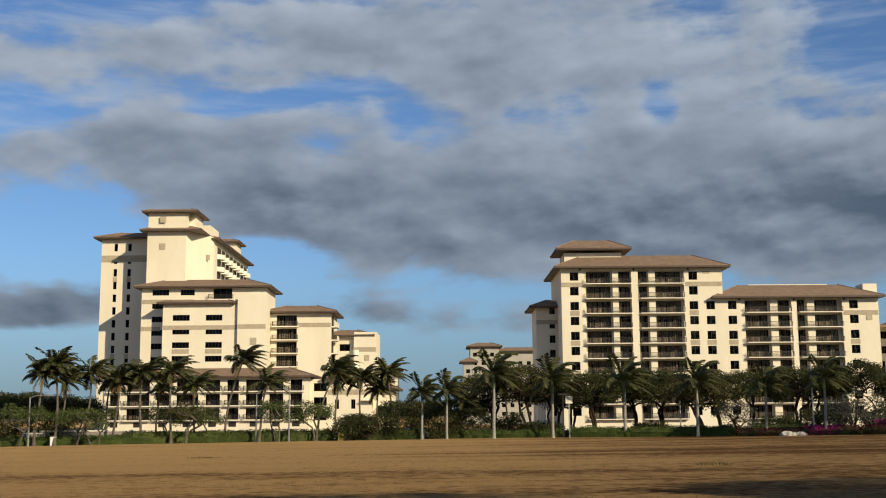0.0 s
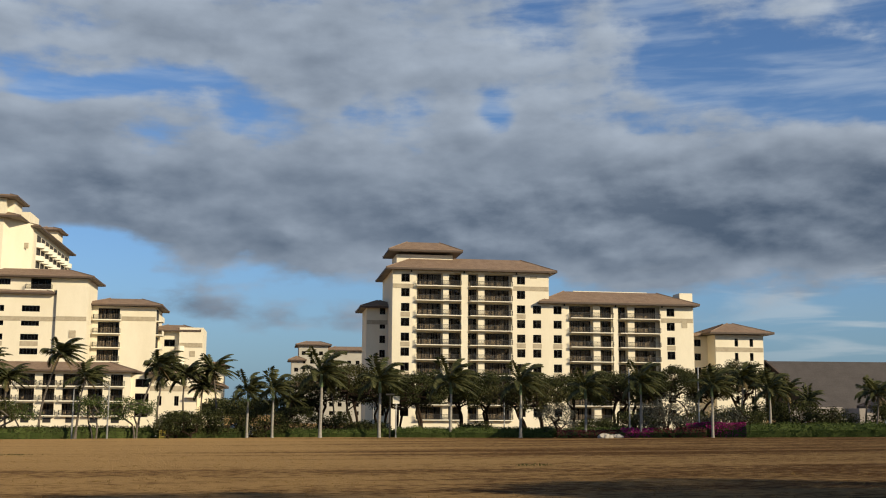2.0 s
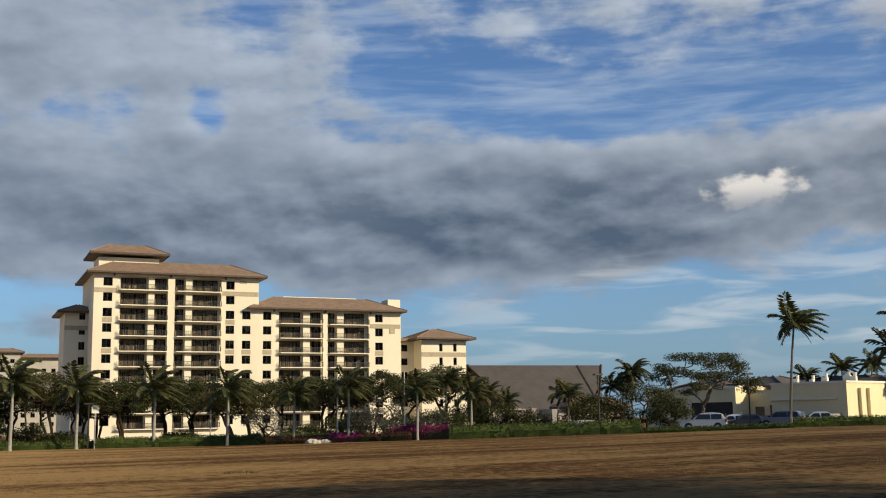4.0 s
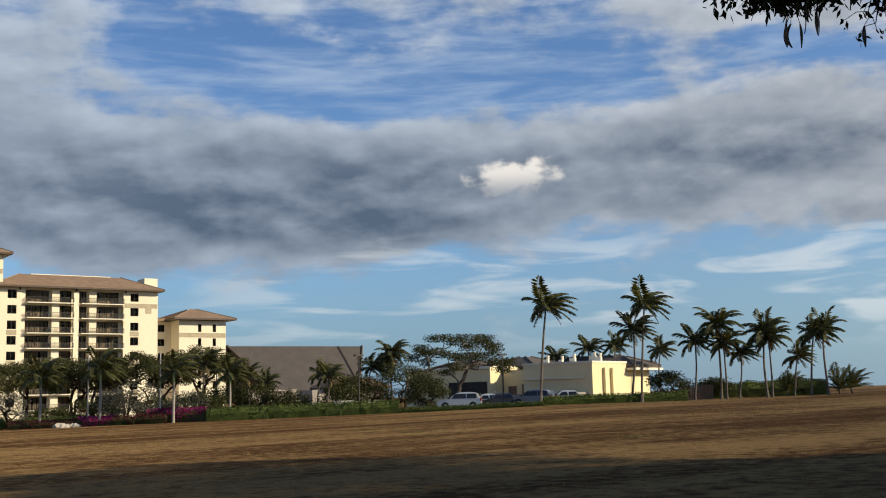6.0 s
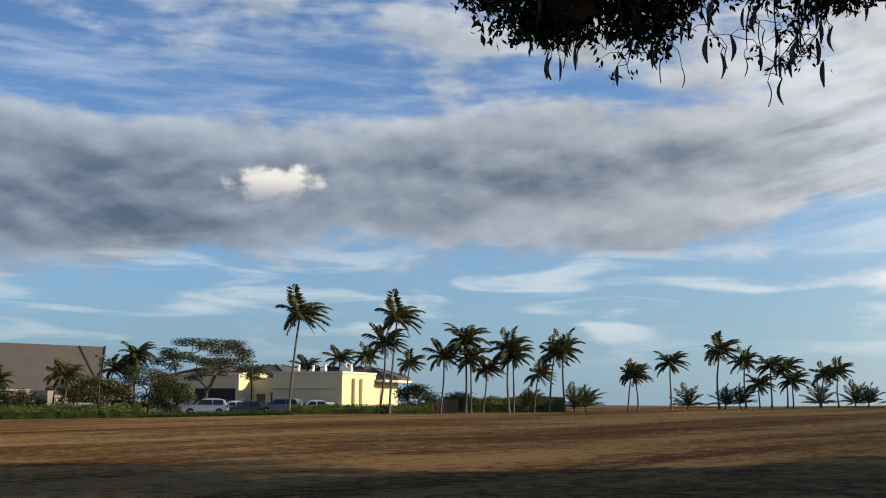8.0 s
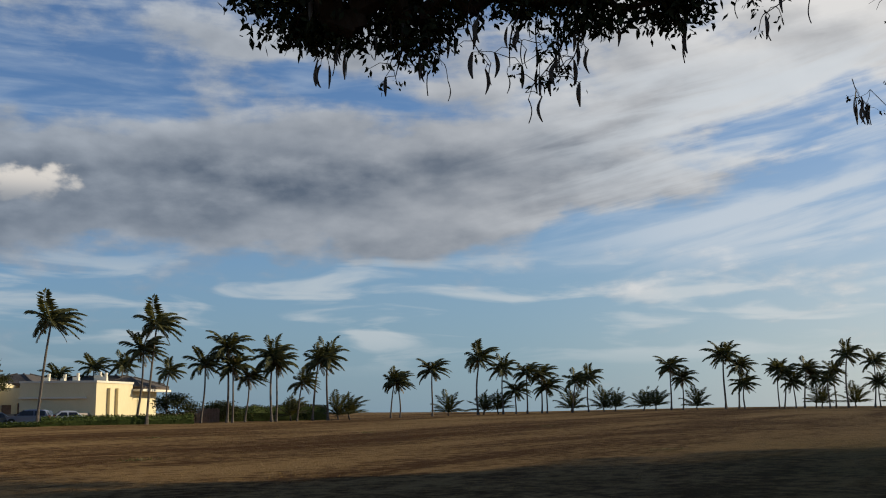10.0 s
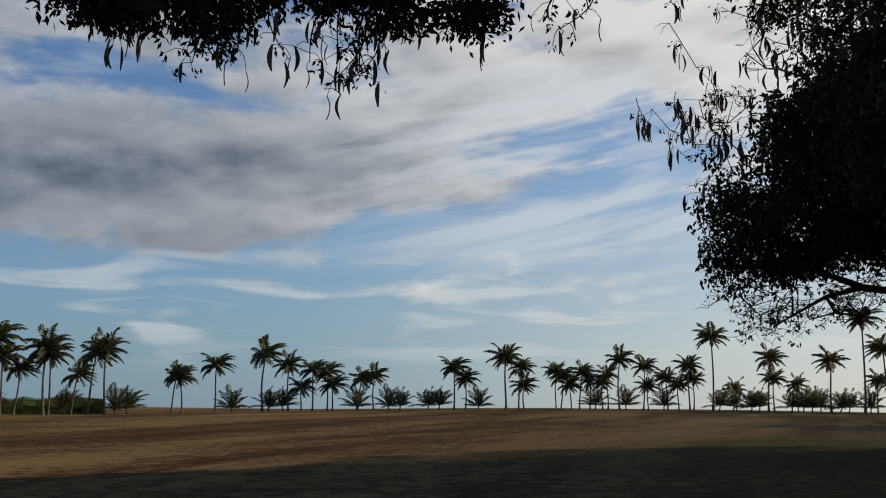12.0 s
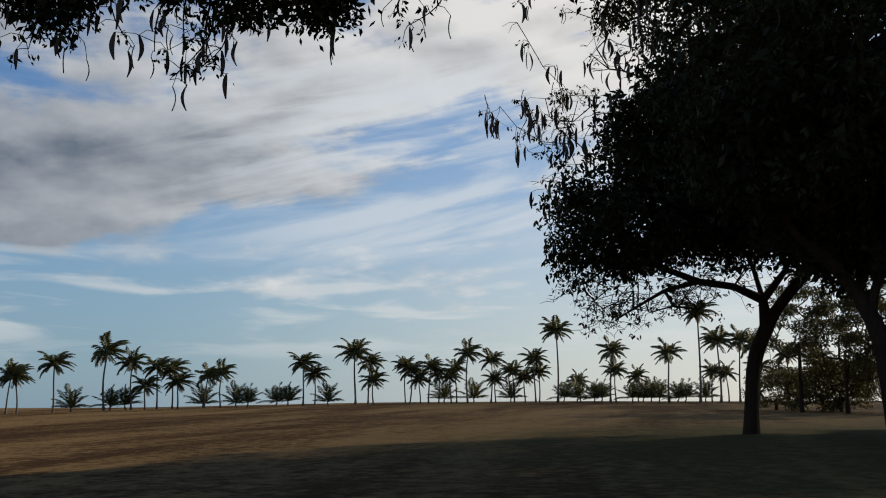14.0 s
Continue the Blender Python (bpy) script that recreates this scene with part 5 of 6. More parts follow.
def street_trees():
    rng = random.Random(77)
    g1 = "spreading trees in front of the hotel"
    for a, r, h, w, leaf in ((4.4, 128, 8.0, 5.2, OLIVE), (7.7, 129, 7.3, 5.2, LEAF), (13.2, 124, 5.8, 4.0, OLIVE), (11.0, 134, 7.4, 4.6, LEAF), (15.2, 138, 7.4, 5.0, LEAF), (17.4, 134, 7.2, 4.8, LEAF),
                             (19.9, 132, 7.6, 4.6, LEAF), (23.4, 136, 8.2, 4.8, OLIVE), (2.2, 132, 7.4, 4.4, LEAF), (9.6, 132, 6.8, 4.2, LEAF), (21.6, 134, 7.6, 4.4, OLIVE), (0.6, 136, 4.6, 3.6, LEAF), (6.2, 140, 6.4, 4.4, LEAF),
                             (-18.6, 128, 5.0, 4.4, LEAF), (-21.3, 127, 5.4, 4.0, LEAF), (-1.4, 136, 4.4, 4.0, LEAF), (-22.9, 130, 5.6, 4.0, LEAF), (13.9, 131, 7.0, 4.4, LEAF), (18.6, 139, 7.2, 4.6, LEAF), (5.4, 134, 6.6, 4.4, LEAF), (-19.9, 132, 5.2, 4.2, LEAF)):
        p = spot(a, r)
        broad_tree("shade_tree", "dark green spreading shade tree with several crooked stems", "tree", p, [(0, 0, 0), (0.1, 0.1, h * 0.2), (-0.1, 0, h * 0.36)], (0, 0, h * 0.74), (w * 1.1, w, h * 0.27),
                   120, 215, 0.23, leaf, rng.randint(0, 9999), 0.85, None, 2, g1, 0.03, -0.75)
    g2 = "small trees by the hedge"
    for a, r, h, w, leaf in ((-20.9, 117, 3.9, 2.6, BRIGHT), (-18.3, 117, 3.6, 2.4, BRIGHT), (-17.2, 117, 3.4, 2.2, BRIGHT), (-13.0, 117, 3.8, 1.9, OLIVE), (-8.4, 117, 4.0, 2.3, BRIGHT), (-6.5, 117, 3.9, 2.0, BRIGHT), (-12.2, 118, 3.5, 2.0, BRIGHT), (-14.6, 121, 3.6, 2.0, LEAF)):
        p = spot(a, r)
        broad_tree("plumeria_tree", "small light green tree with thin pale forking stems", "tree", p, [(0, 0, 0), (0.05, 0, h * 0.2), (0.0, 0.1, h * 0.36)], (0, 0, h * 0.74), (w, w, h * 0.28),
                   36, 150, 0.2, leaf, rng.randint(0, 9999), 0.75, COCO_BARK, 2, g2, 0.03, -0.8)
    for a, r, h, w, leaf in ((14.6, 118, 3.6, 1.9, SILVER), (20.6, 116, 4.4, 2.4, SILVER), (19.4, 118, 3.6, 2.0, SILVER), (22.9, 117, 3.2, 1.8, SILVER)):
        p = spot(a, r)
        broad_tree("silver_shrub", "tall silvery grey-green shrub", "shrub", p, [(0, 0, 0), (0.05, 0, h * 0.15), (0.0, 0.1, h * 0.25)], (0, 0, h * 0.55), (w, w, h * 0.42), 50, 150, 0.18, leaf, rng.randint(0, 9999), 0.75, None, 1, "silvery shrubs", 0.03, -0.95)
    # flat-topped tree by the car park
    p = spot(36.55, 132)
    broad_tree("monkeypod_tree", "flat-topped spreading tree with a forked pale trunk", "tree", p, [(0, 0, 0), (0.05, 0, 0.7), (0.1, 0, 1.3)], (0.9, 0.4, 5.5), (6.7, 5.4, 3.3), 100, 460, 0.22, LEAF, 505, 1.1, COCO_BARK, 1, "", 0.042, -0.4, 0, 0.45)
    # dark thicket right of the great hall and along the edge of the grounds
    for a, r, h, w in ((32.2, 124, 6.0, 3.4), (33.9, 126, 5.4, 3.2), (35.0, 122, 3.8, 2.2), (31.2, 126, 4.6, 2.8), (30.6, 122, 3.2, 2.2), (26.4, 122, 3.4, 2.4), (28.0, 124, 2.8, 2.2), (24.9, 122, 3.6, 2.2), (47.3, 118, 3.0, 1.8), (53.2, 132, 2.0, 1.6), (49.5, 128, 2.2, 1.8),
                       (-3.5, 119, 3.2, 2.4), (-2.2, 119, 3.0, 2.2), (-0.2, 121, 3.4, 2.2), (-4.6, 118, 2.6, 1.8), (1.4, 124, 3.2, 2.4), (3.4, 126, 2.6, 2.0), (5.0, 123, 1.5, 2.0), (10.4, 124, 1.4, 2.0), (16.4, 122, 1.8, 2.2), (18.6, 122, 2.6, 2.4), (21.4, 119, 2.6, 2.2), (23.6, 117, 3.0, 2.2), (-21.8, 122, 2.8, 2.4), (-19.6, 123, 3.2, 2.6), (97.2, 92, 3.9, 3.0), (99.0, 86, 3.6, 2.8), (96.0, 96, 3.4, 2.6), (101.8, 82, 3.8, 3.0), (98.2, 88, 3.4, 2.8)):
        p = spot(a, r)
        broad_tree("shrub", "dense dark green rounded shrub", "shrub", p, [(0, 0, 0), (0.05, 0, h * 0.12), (0.0, 0.1, h * 0.2)], (0, 0, h * 0.52), (w, w, h * 0.46), 60, 215, 0.21, LEAF if a < 90 else OLIVE, rng.randint(0, 9999), 0.85, None, 1, "dark shrubs", 0.03, -0.98)
    for a, r, h, w in ((31.3, 110, 2.6, 1.8), (-5.0, 116.5, 2.2, 1.4), (-3.9, 116.5, 2.2, 1.5)):
        p = spot(a, r)
        broad_tree("flowering_shrub", "dark green shrub dotted with white blossom", "shrub", p, [(0, 0, 0), (0.05, 0, h * 0.12), (0.0, 0.1, h * 0.2)], (0, 0, h * 0.52), (w, w, h * 0.46), 30, 50, 0.24, LEAF, rng.randint(0, 9999), 0.8, None, 1, "flowering shrubs", 0.03, -0.98, 14)
    # distant fine-leaved tree behind the shade trees
    for a, r, h, w in ((97.2, 84, 9.8, 3.0), (99.3, 80, 8.4, 3.4), (101.6, 78, 9.2, 3.4)):
        p = spot(a, r)
        broad_tree("ironwood_tree", "tall fine-leaved tree with layered branches", "tree", p, [(0, 0, 0), (0.1, 0, h * 0.3), (0, 0, h * 0.5)], (0, 0, h * 0.6), (w, w, h * 0.42), 100, 220, 0.22, OLIVE, rng.randint(0, 9999), 0.7, None, 1, "", 0.02, -0.8)


street_trees()


# ---- shade trees beside the viewer ----
def pod(gm, p, length, rng):
    """A flat hanging seed pod, slightly curved."""
    a = rng.uniform(0, 6.28)
    side = Vector((math.cos(a), math.sin(a), 0))
    bend = Vector((rng.uniform(-1, 1), rng.uniform(-1, 1), 0)) * length * 0.18
    w = length * 0.078
    prev = None
    for k in range(7):
        s = k / 6
        c = Vector(p) + Vector((0, 0, -length * s)) + bend * math.sin(math.pi * s)
        ww = w * (0.25 + math.sin(math.pi * min(0.96, 0.08 + s * 0.9)))
        th = side.cross(Vector((0, 0, 1))) * w * 0.3
        row = [c - side * ww, c + th, c + side * ww, c - th]
        if prev:
            for i in range(4):
                j = (i + 1) % 4
                gm.quad(prev[i], prev[j], row[j], row[i])
        prev = row


def pod_tree(p, trunk, arms, crowns, bare, seed, label, leaves, size, podlen, girth, fill=0, fill_size=0.6, fingers=(), droops=(), thin=0.012, spread=0.75, step=0.55, pod_floor=7.0, pods=60):
    """A big spreading tree hung with brown pods. arms: (joint, points) main limbs; crowns, bare: (centre, radii, tips, flat bottom) in metres from its foot."""
    rng = random.Random(seed)
    tree = thing("shade_tree", p, label, "tree", "pod-bearing shade trees")
    pts, par = [Vector(q) for q in trunk], [-1] + list(range(len(trunk) - 1))
    for joint, path in arms:
        k = joint
        for q in path:
            pts.append(Vector(q))
            par.append(k)
            k = len(pts) - 1
        arms_end = len(pts)
    base = max(2, len(trunk) // 2)

    def grow(targets, sag, jitter):
        fork = pts[base]
        for t in sorted(targets, key=lambda q: (q - fork).length):
            arr = np.array([tuple(q) for q in pts[base:]])
            k = base + int(np.argmin(np.linalg.norm(arr - np.array(tuple(t)), axis=1)))
            cur = pts[k].copy()
            n = max(1, int((t - cur).length / step))
            for i in range(n):
                s = (i + 1) / n
                q = cur.lerp(t, s) + Vector([rng.uniform(-1, 1) * step * jitter for _ in range(3)]) * (1 if s < 1 else 0.3)
                q.z += sag * math.sin(math.pi * s) * (t - cur).length * 0.5
                pts.append(q)
                par.append(k)
                k = len(pts) - 1

    for c, rd, n, fb in crowns:
        grow(in_crown(rng, c, rd, n, 0.3, fb), 0.1, 0.25)
    leafy_end = len(pts)
    for c, rd, n, fb in bare:
        grow(in_crown(rng, c, rd, n, 0.0, fb), 0.05, 0.35)
    naked_end = len(pts)
    grow([Vector(f) for f in fingers], 0.1, 0.3)
    kids = [0] * len(pts)
    for q in par:
        if q >= 0:
            kids[q] += 1
    tips = kids.count(0)
    wood, ends = limbs(pts, par, thin, math.log(girth / thin) / math.log(tips), stem=len(trunk))
    part("trunk", wood, BARK, tree, "dark crooked trunk and forking limbs")
    gm, pd, twig, gm2 = Geo(), Geo(), Geo(), Geo()
    for i in range(arms_end if arms else len(trunk), leafy_end):
        if kids[i] == 0:
            foliage(gm, rng, pts[i], int(leaves * rng.uniform(0.5, 1.5)), spread * rng.uniform(0.7, 1.2), size, 0.5, 0.7)
        elif rng.random() < 0.5:
            foliage(gm, rng, pts[i], leaves // 3, spread, size * 1.35, 0.5, 0.7)
    if fill:
        total = sum(c[1][0] * c[1][2] for c in crowns)
        for c, rd, n, fb in crowns:
            for q in in_crown(rng, c, [v * 0.9 for v in rd], int(fill * rd[0] * rd[2] / total), 0.0, fb * 0.85):
                foliage(gm, rng, q, 3, 0.4, fill_size, 0.2, 0.7)
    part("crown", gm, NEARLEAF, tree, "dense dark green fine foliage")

    def spray(a, length, drop):
        q = a + Vector((rng.gauss(0, 1), rng.gauss(0, 1), rng.gauss(-drop, 0.5))).normalized() * length * rng.uniform(0.5, 1.2)
        m = a.lerp(q, 0.5) + Vector((rng.gauss(0, 0.1), rng.gauss(0, 0.1), rng.uniform(0, 0.15))) * length
        twig.tube([a, m, q], [thin * 0.8, thin * 0.65, thin * 0.45], 3, False)
        return q

    for i in range(leafy_end, naked_end):
        for _ in range(2):
            q = spray(pts[i], 0.6, 0.1)
            for _ in range(2):
                e = spray(q, 0.35, 0.2)
                if pts[i].z > pod_floor and rng.random() < 0.3:
                    pod(pd, e, podlen * rng.uniform(0.7, 1.2), rng)
                elif rng.random() < 0.25:
                    foliage(gm2, rng, e, 9, 0.22, size * 0.9, 0.5, 0.7)
    for i in range(naked_end, len(pts)):
        for _ in range(2):
            q = spray(pts[i], 0.5, 0.5)
            if rng.random() < 0.4:
                foliage(gm2, rng, q, 12, 0.25, size, 0.5, 0.7)
            if rng.random() < 0.75:
                for _ in range(rng.randint(1, 3)):
                    pod(pd, q + Vector((rng.uniform(-0.12, 0.12), rng.uniform(-0.12, 0.12), 0)), podlen * rng.uniform(0.7, 1.2), rng)
    high = [i for i in ends if i < leafy_end and pts[i].z > pod_floor]
    for i in rng.sample(high, min(pods, len(high))):
        q = pts[i] + Vector((rng.gauss(0, 0.3), rng.gauss(0, 0.3), rng.uniform(-0.3, 0.1)))
        pod(pd, q, podlen * rng.uniform(0.7, 1.2), rng)
    for b in droops:
        b = Vector(b)
        root = b + Vector((rng.uniform(-0.5, 0.5), rng.uniform(-0.5, 0.5), rng.uniform(0.6, 0.9)))
        side = Vector((rng.uniform(-1, 1), rng.uniform(-1, 1), 0)) * 0.2
        path = [root.lerp(b, k / 7) + side * math.sin(math.pi * k / 7) for k in range(8)]
        twig.tube(path, [0.014 - 0.0013 * k for k in range(8)], 4, False)
        for k in range(2, 8):
            for _ in range(rng.randint(1, 2)):
                q = path[k] + Vector((rng.gauss(0, 0.14), rng.gauss(0, 0.14), rng.uniform(-0.18, 0.02)))
                twig.tube([path[k], path[k].lerp(q, 0.5) + Vector((0, 0, 0.04)), q], [0.006, 0.005, 0.004], 3, False)
                if rng.random() < 0.42:
                    foliage(gm2, rng, q, rng.randint(6, 12), 0.09, size * 0.85, 0.6, 0.8)
                elif rng.random() < 0.8:
                    pod(pd, q, podlen * rng.uniform(0.8, 1.2), rng)
    tagged(part("twig", twig, BARK, tree, "thin bare twigs"), kind="stuff")
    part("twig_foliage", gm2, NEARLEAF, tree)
    tagged(part("pod", pd, POD, tree, "hanging brown seed pods"), kind="stuff")
    return tree


def local(p, azimuth, elevation, r):
    """The place seen at that direction and distance, from the foot p."""
    x, y = r * math.sin(radians(azimuth)), r * math.cos(radians(azimuth))
    return Vector((x, y, EYE.z + r * math.tan(radians(elevation)))) - p


def shade_trees():
    p = spot(94.8, 33, -0.1)
    L = lambda a, e, r=33.0: tuple(local(p, a, e, r))
    pod_tree(p, [L(94.75, -1.9), L(94.87, 0.3), L(95.1, 2.2), L(95.7, 3.7), L(96.3, 4.7), L(97.6, 6.2, 32.5), L(99.2, 7.6, 32)],
             [(3, [L(95.6, 5.1), L(94.2, 5.8, 32.6), L(92.5, 6.1, 32), L(90.8, 5.7, 31.6), L(89.2, 4.8, 31.2)]), (9, [L(90.6, 6.9, 31.5), L(88.6, 7.3, 31), L(86.8, 6.2, 31)]), (7, [L(95.1, 7.0, 34), L(93.5, 9.5, 35)]), (7, [L(96.8, 6.6, 31.5), L(96.0, 9, 30.5)]),
              (10, [L(91.2, 4.9, 30.5), L(90.0, 4.6, 30)])],
             [(L(96.2, 13.2, 32), (4.5, 5.0, 3.5), 210, -0.85), (L(91.0, 10.4, 31), (2.3, 3.2, 1.8), 100, -0.95), (L(87.9, 7.8, 31), (0.8, 1.4, 0.9), 26, -1), (L(95.8, 8.8, 32), (2.6, 3.0, 1.0), 70, -1), (L(99, 14, 31), (4.0, 5, 4.0), 110, -0.85), (L(91.4, 14.6, 31), (1.4, 2.0, 1.0), 30, -0.95), (L(98.5, 22, 33), (4.0, 4.5, 2.6), 70, -0.9), (L(94, 22.5, 37), (5.5, 6, 3.0), 90, -0.9)],
             [(L(90.0, 5.5, 31.2), (2.3, 2.4, 0.62), 60, -1.0), (L(94.5, 6.2, 32), (2.0, 2.4, 0.4), 26, -1.0), (L(87.6, 4.6, 31), (0.8, 1.0, 0.4), 12, -1.0), (L(86.2, 14.4, 31), (1.5, 1.4, 1.0), 20, -1.0), (L(90.0, 17.8, 30.6), (2.0, 1.6, 0.9), 24, -1.0), (L(86.4, 10.4, 31), (0.7, 0.8, 1.2), 14, -1.0)], 1001,
             "large dark shade tree with a crooked forked trunk and hanging pods", 330, 0.15, 0.5, 0.21, 7000, 0.32,
             [L(82.5, 15.3, 31), L(83.3, 14.2, 31), L(84.8, 17.2, 31), L(83.4, 19.4, 30), L(86.6, 19.9, 30), L(84.8, 13.4, 31), L(84.9, 11.0, 31), L(88.6, 18.2, 30.5), L(90.2, 19.4, 30.5), L(85.8, 15.4, 31)],
             [L(a, e, 31) for a, e in ((82.4, 14.5), (83.6, 13.2), (84.6, 14.0), (85.4, 15.2), (85.9, 13.4), (89.5, 18.9), (88.3, 19.1), (83.7, 20.4), (90.5, 19.6), (84.2, 15.0), (87.0, 12.6))], pod_floor=6.5)
    first = [ob for ob in bpy.data.objects if ob.name.startswith("shade_tree") and ob.get("group") == "pod-bearing shade trees"][0]
    for a, r, turn, s in ((115, 52, 0.6, 1.0), (118, 39, 2.4, 1), (127, 27, 4.0, 1)):
        copy_thing(first, Matrix.LocRotScale(spot(a, r, -0.1), Euler((0, 0, turn)), Vector((s, s, s))))
    p2 = spot(100.95, 25, -0.1)
    M = lambda a, e, r=25.0: tuple(local(p2, a, e, r))
    pod_tree(p2, [M(101.5, -2.4), M(101.35, -0.5), M(101.2, 1.2), M(101.0, 2.8), M(100.5, 4.3), M(99.7, 5.7), M(98.7, 7.0, 24.8), M(97.4, 8.2, 24.4), M(96.3, 10.0, 24.0)],
             [(4, [M(100.9, 5.6), M(101.7, 7.2, 25.4), M(102.2, 9.2, 26)]), (6, [M(98.9, 8.6, 25.2), M(99.6, 10.2, 25.4)]), (3, [M(101.9, 4.4), M(103.6, 7.0, 25)])],
             [(M(103.5, 18.5, 24), (5.2, 5.8, 5.0), 230, -0.85), (M(98.6, 12.5, 24), (2.2, 3.0, 2.0), 60, -0.9), (M(102.6, 9.0, 26), (2.4, 3.0, 1.5), 90, -1), (M(100.2, 8.2, 26.5), (1.5, 2.0, 0.9), 60, -1), (M(102.0, 7.2, 27), (2.2, 2.8, 1.0), 45, -1), (M(112, 22, 24), (5, 5, 4), 80, -0.7), (M(103, 31, 25), (6, 6, 2.2), 70, -0.9)],
             [(M(99.0, 7.4, 24.6), (1.6, 2.0, 0.5), 22, -1.0)], 1002,
             "dark shade tree with a stout forked trunk and low crown", 300, 0.14, 0.42, 0.20, 6000, 0.32, [M(97.4, 7.0, 24)])
    # the tree whose branches hang over the viewer from behind
    p3 = spot(150, 8.5, -0.1)
    N = lambda a, e, r=12: tuple(local(p3, a, e, r))
    top = [(0, 0, 0), (0.1, 0.1, 1.4), (0.0, 0.3, 2.8), (-0.4, 0.9, 4.4), (-1.0, 2.4, 6.2), (-1.2, 5.0, 7.8), (-0.4, 8.5, 8.2)]
    clumps = ((53.2, 20.0, 0.3), (55.2, 19.5, 0.32), (56.8, 20.4, 0.42), (58.2, 19.9, 0.26), (59.6, 19.2, 0.2), (60.8, 20.6, 0.3), (64.6, 20.9, 0.22), (67.9, 20.6, 0.24), (69.4, 20.2, 0.16), (72.5, 20.4, 0.24), (73.6, 20.5, 0.2),
              (51.2, 20.9, 0.2), (62.6, 22.0, 0.4), (56, 22.2, 0.6), (68, 22.8, 0.5), (73, 22.4, 0.36), (52.4, 22.0, 0.4))
    pod_tree(p3, top, [], [(N(a, e), (s, s * 1.4, s * 0.9), int(8 + 26 * s), -1.0) for a, e, s in clumps] + [(N(62, 26), (3.0, 2.0, 0.9), 40, -1.0), (Vector((-4, 4, 9.5)), (6, 6, 2.4), 110, -0.6)], [], 1003,
             "shade tree whose podded branches hang overhead", 85, 0.095, 0.26, 0.2, 800, 0.2, (),
             [N(a, e + 0.4) for a, e in ((58.3, 16.8), (58.0, 17.4), (54.4, 17.6), (55.8, 18.2), (60.9, 17.4), (63.3, 17.3), (65.2, 15.9), (66.2, 16.2), (67.4, 16.9), (68.3, 18.6), (64.4, 17.2), (72.9, 19.0), (77.6, 19.0), (76.8, 19.6), (59.6, 18.1), (66.0, 17.4), (69.6, 19.2), (56.8, 18.4))],
             0.0075, 0.3, 0.3, 9.0, 70)


shade_trees()


# ---- hedges, beds, street furniture, cars ----
def hedge(name, label, category, a0, a1, r0, r1, h, depth, leaf, seed, density=150, core=None):
    """A clipped hedge or flower bed along the verge: a lumpy mass of small leaves over a dense core."""
    rng = random.Random(seed)
    n = max(2, int(abs(a1 - a0) / 0.5))
    p0 = spot((a0 + a1) / 2, (r0 + r1) / 2)
    hd = thing(name, p0, label, category, "hedges along the field")
    gm, lf = Geo(), Geo()
    prev = None
    for i in range(n + 1):
        s = i / n
        a, r = a0 + (a1 - a0) * s, r0 + (r1 - r0) * s
        f, b = spot(a, r) - p0, spot(a, r + depth) - p0
        hh = h * (0.84 + 0.2 * noise.noise((a * 1.3, seed, 0)))
        bulge = 0.1 * noise.noise((a * 2.1, seed, 5))
        fwd = (b - f).normalized()
        row = [f - Vector((0, 0, 0.1)), f + Vector((0, 0, hh * 0.55)) - fwd * (0.1 + bulge), f + fwd * depth * 0.25 + Vector((0, 0, hh)), b - fwd * depth * 0.25 + Vector((0, 0, hh)), b + Vector((0, 0, hh * 0.5)), b - Vector((0, 0, 0.1))]
        if prev:
            for k in range(5):
                gm.quad(prev[k], row[k], row[k + 1], prev[k + 1])
            for _ in range(int(density * (row[0] - prev[0]).length)):
                k = rng.choice((0, 0, 1, 1, 1, 2, 2))
                u, v = rng.random(), rng.random()
                q = prev[k].lerp(row[k], u).lerp(prev[k + 1].lerp(row[k + 1], u), v) + Vector((0, 0, rng.uniform(-0.02, 0.12))) - fwd * rng.uniform(0, 0.1)
                d = Vector((rng.uniform(-1, 1), rng.uniform(-1, 1), rng.uniform(-0.3, 1))).normalized()
                sd = d.cross(Vector((rng.uniform(-1, 1), rng.uniform(-1, 1), 0.3))).normalized()
                lf.leaf(q, d, sd, rng.uniform(0.1, 0.2), 0.1)
        prev = row
    part("core", gm, core or HEDGE, hd)
    part("foliage", lf, leaf, hd)


hedge("hedge", "low dark green clipped hedge along the dry field", "hedge", -23.5, -16, 118, 117.5, 1.0, 1.5, HEDGE, 1)
hedge("hedge", "low dark green clipped hedge along the dry field", "hedge", -16, -5.8, 117.5, 118, 1.35, 1.6, LEAF, 2)
hedge("hedge", "low dark green clipped hedge along the dry field", "hedge", -5.8, -1.2, 118, 118, 1.2, 1.6, LEAF, 3)
hedge("hedge", "low dark green clipped hedge along the dry field", "hedge", -0.6, 6.4, 121, 120, 0.9, 1.4, HEDGE, 4)
hedge("hedge", "row of clipped rounded green hedge", "hedge", 6.4, 14.4, 119, 117, 1.15, 1.6, HEDGE, 5)
hedge("hedge", "clipped green hedge behind the flower bed", "hedge", 13.0, 19.0, 121, 116, 1.0, 1.4, HEDGE, 6)
hedge("flower_bed", "low maroon-leaved flower bed", "flower bed", 14.6, 17.8, 113.5, 111.5, 0.75, 1.8, MAROON, 7)
hedge("flower_bed", "bed of magenta bougainvillea in flower", "flower bed", 17.8, 19.4, 111.3, 110.2, 0.95, 1.6, MAGENTA, 8, 220)
hedge("flower_bed", "low maroon-leaved flower bed", "flower bed", 19.4, 22.0, 110, 107.5, 0.95, 1.8, MAROON, 9)
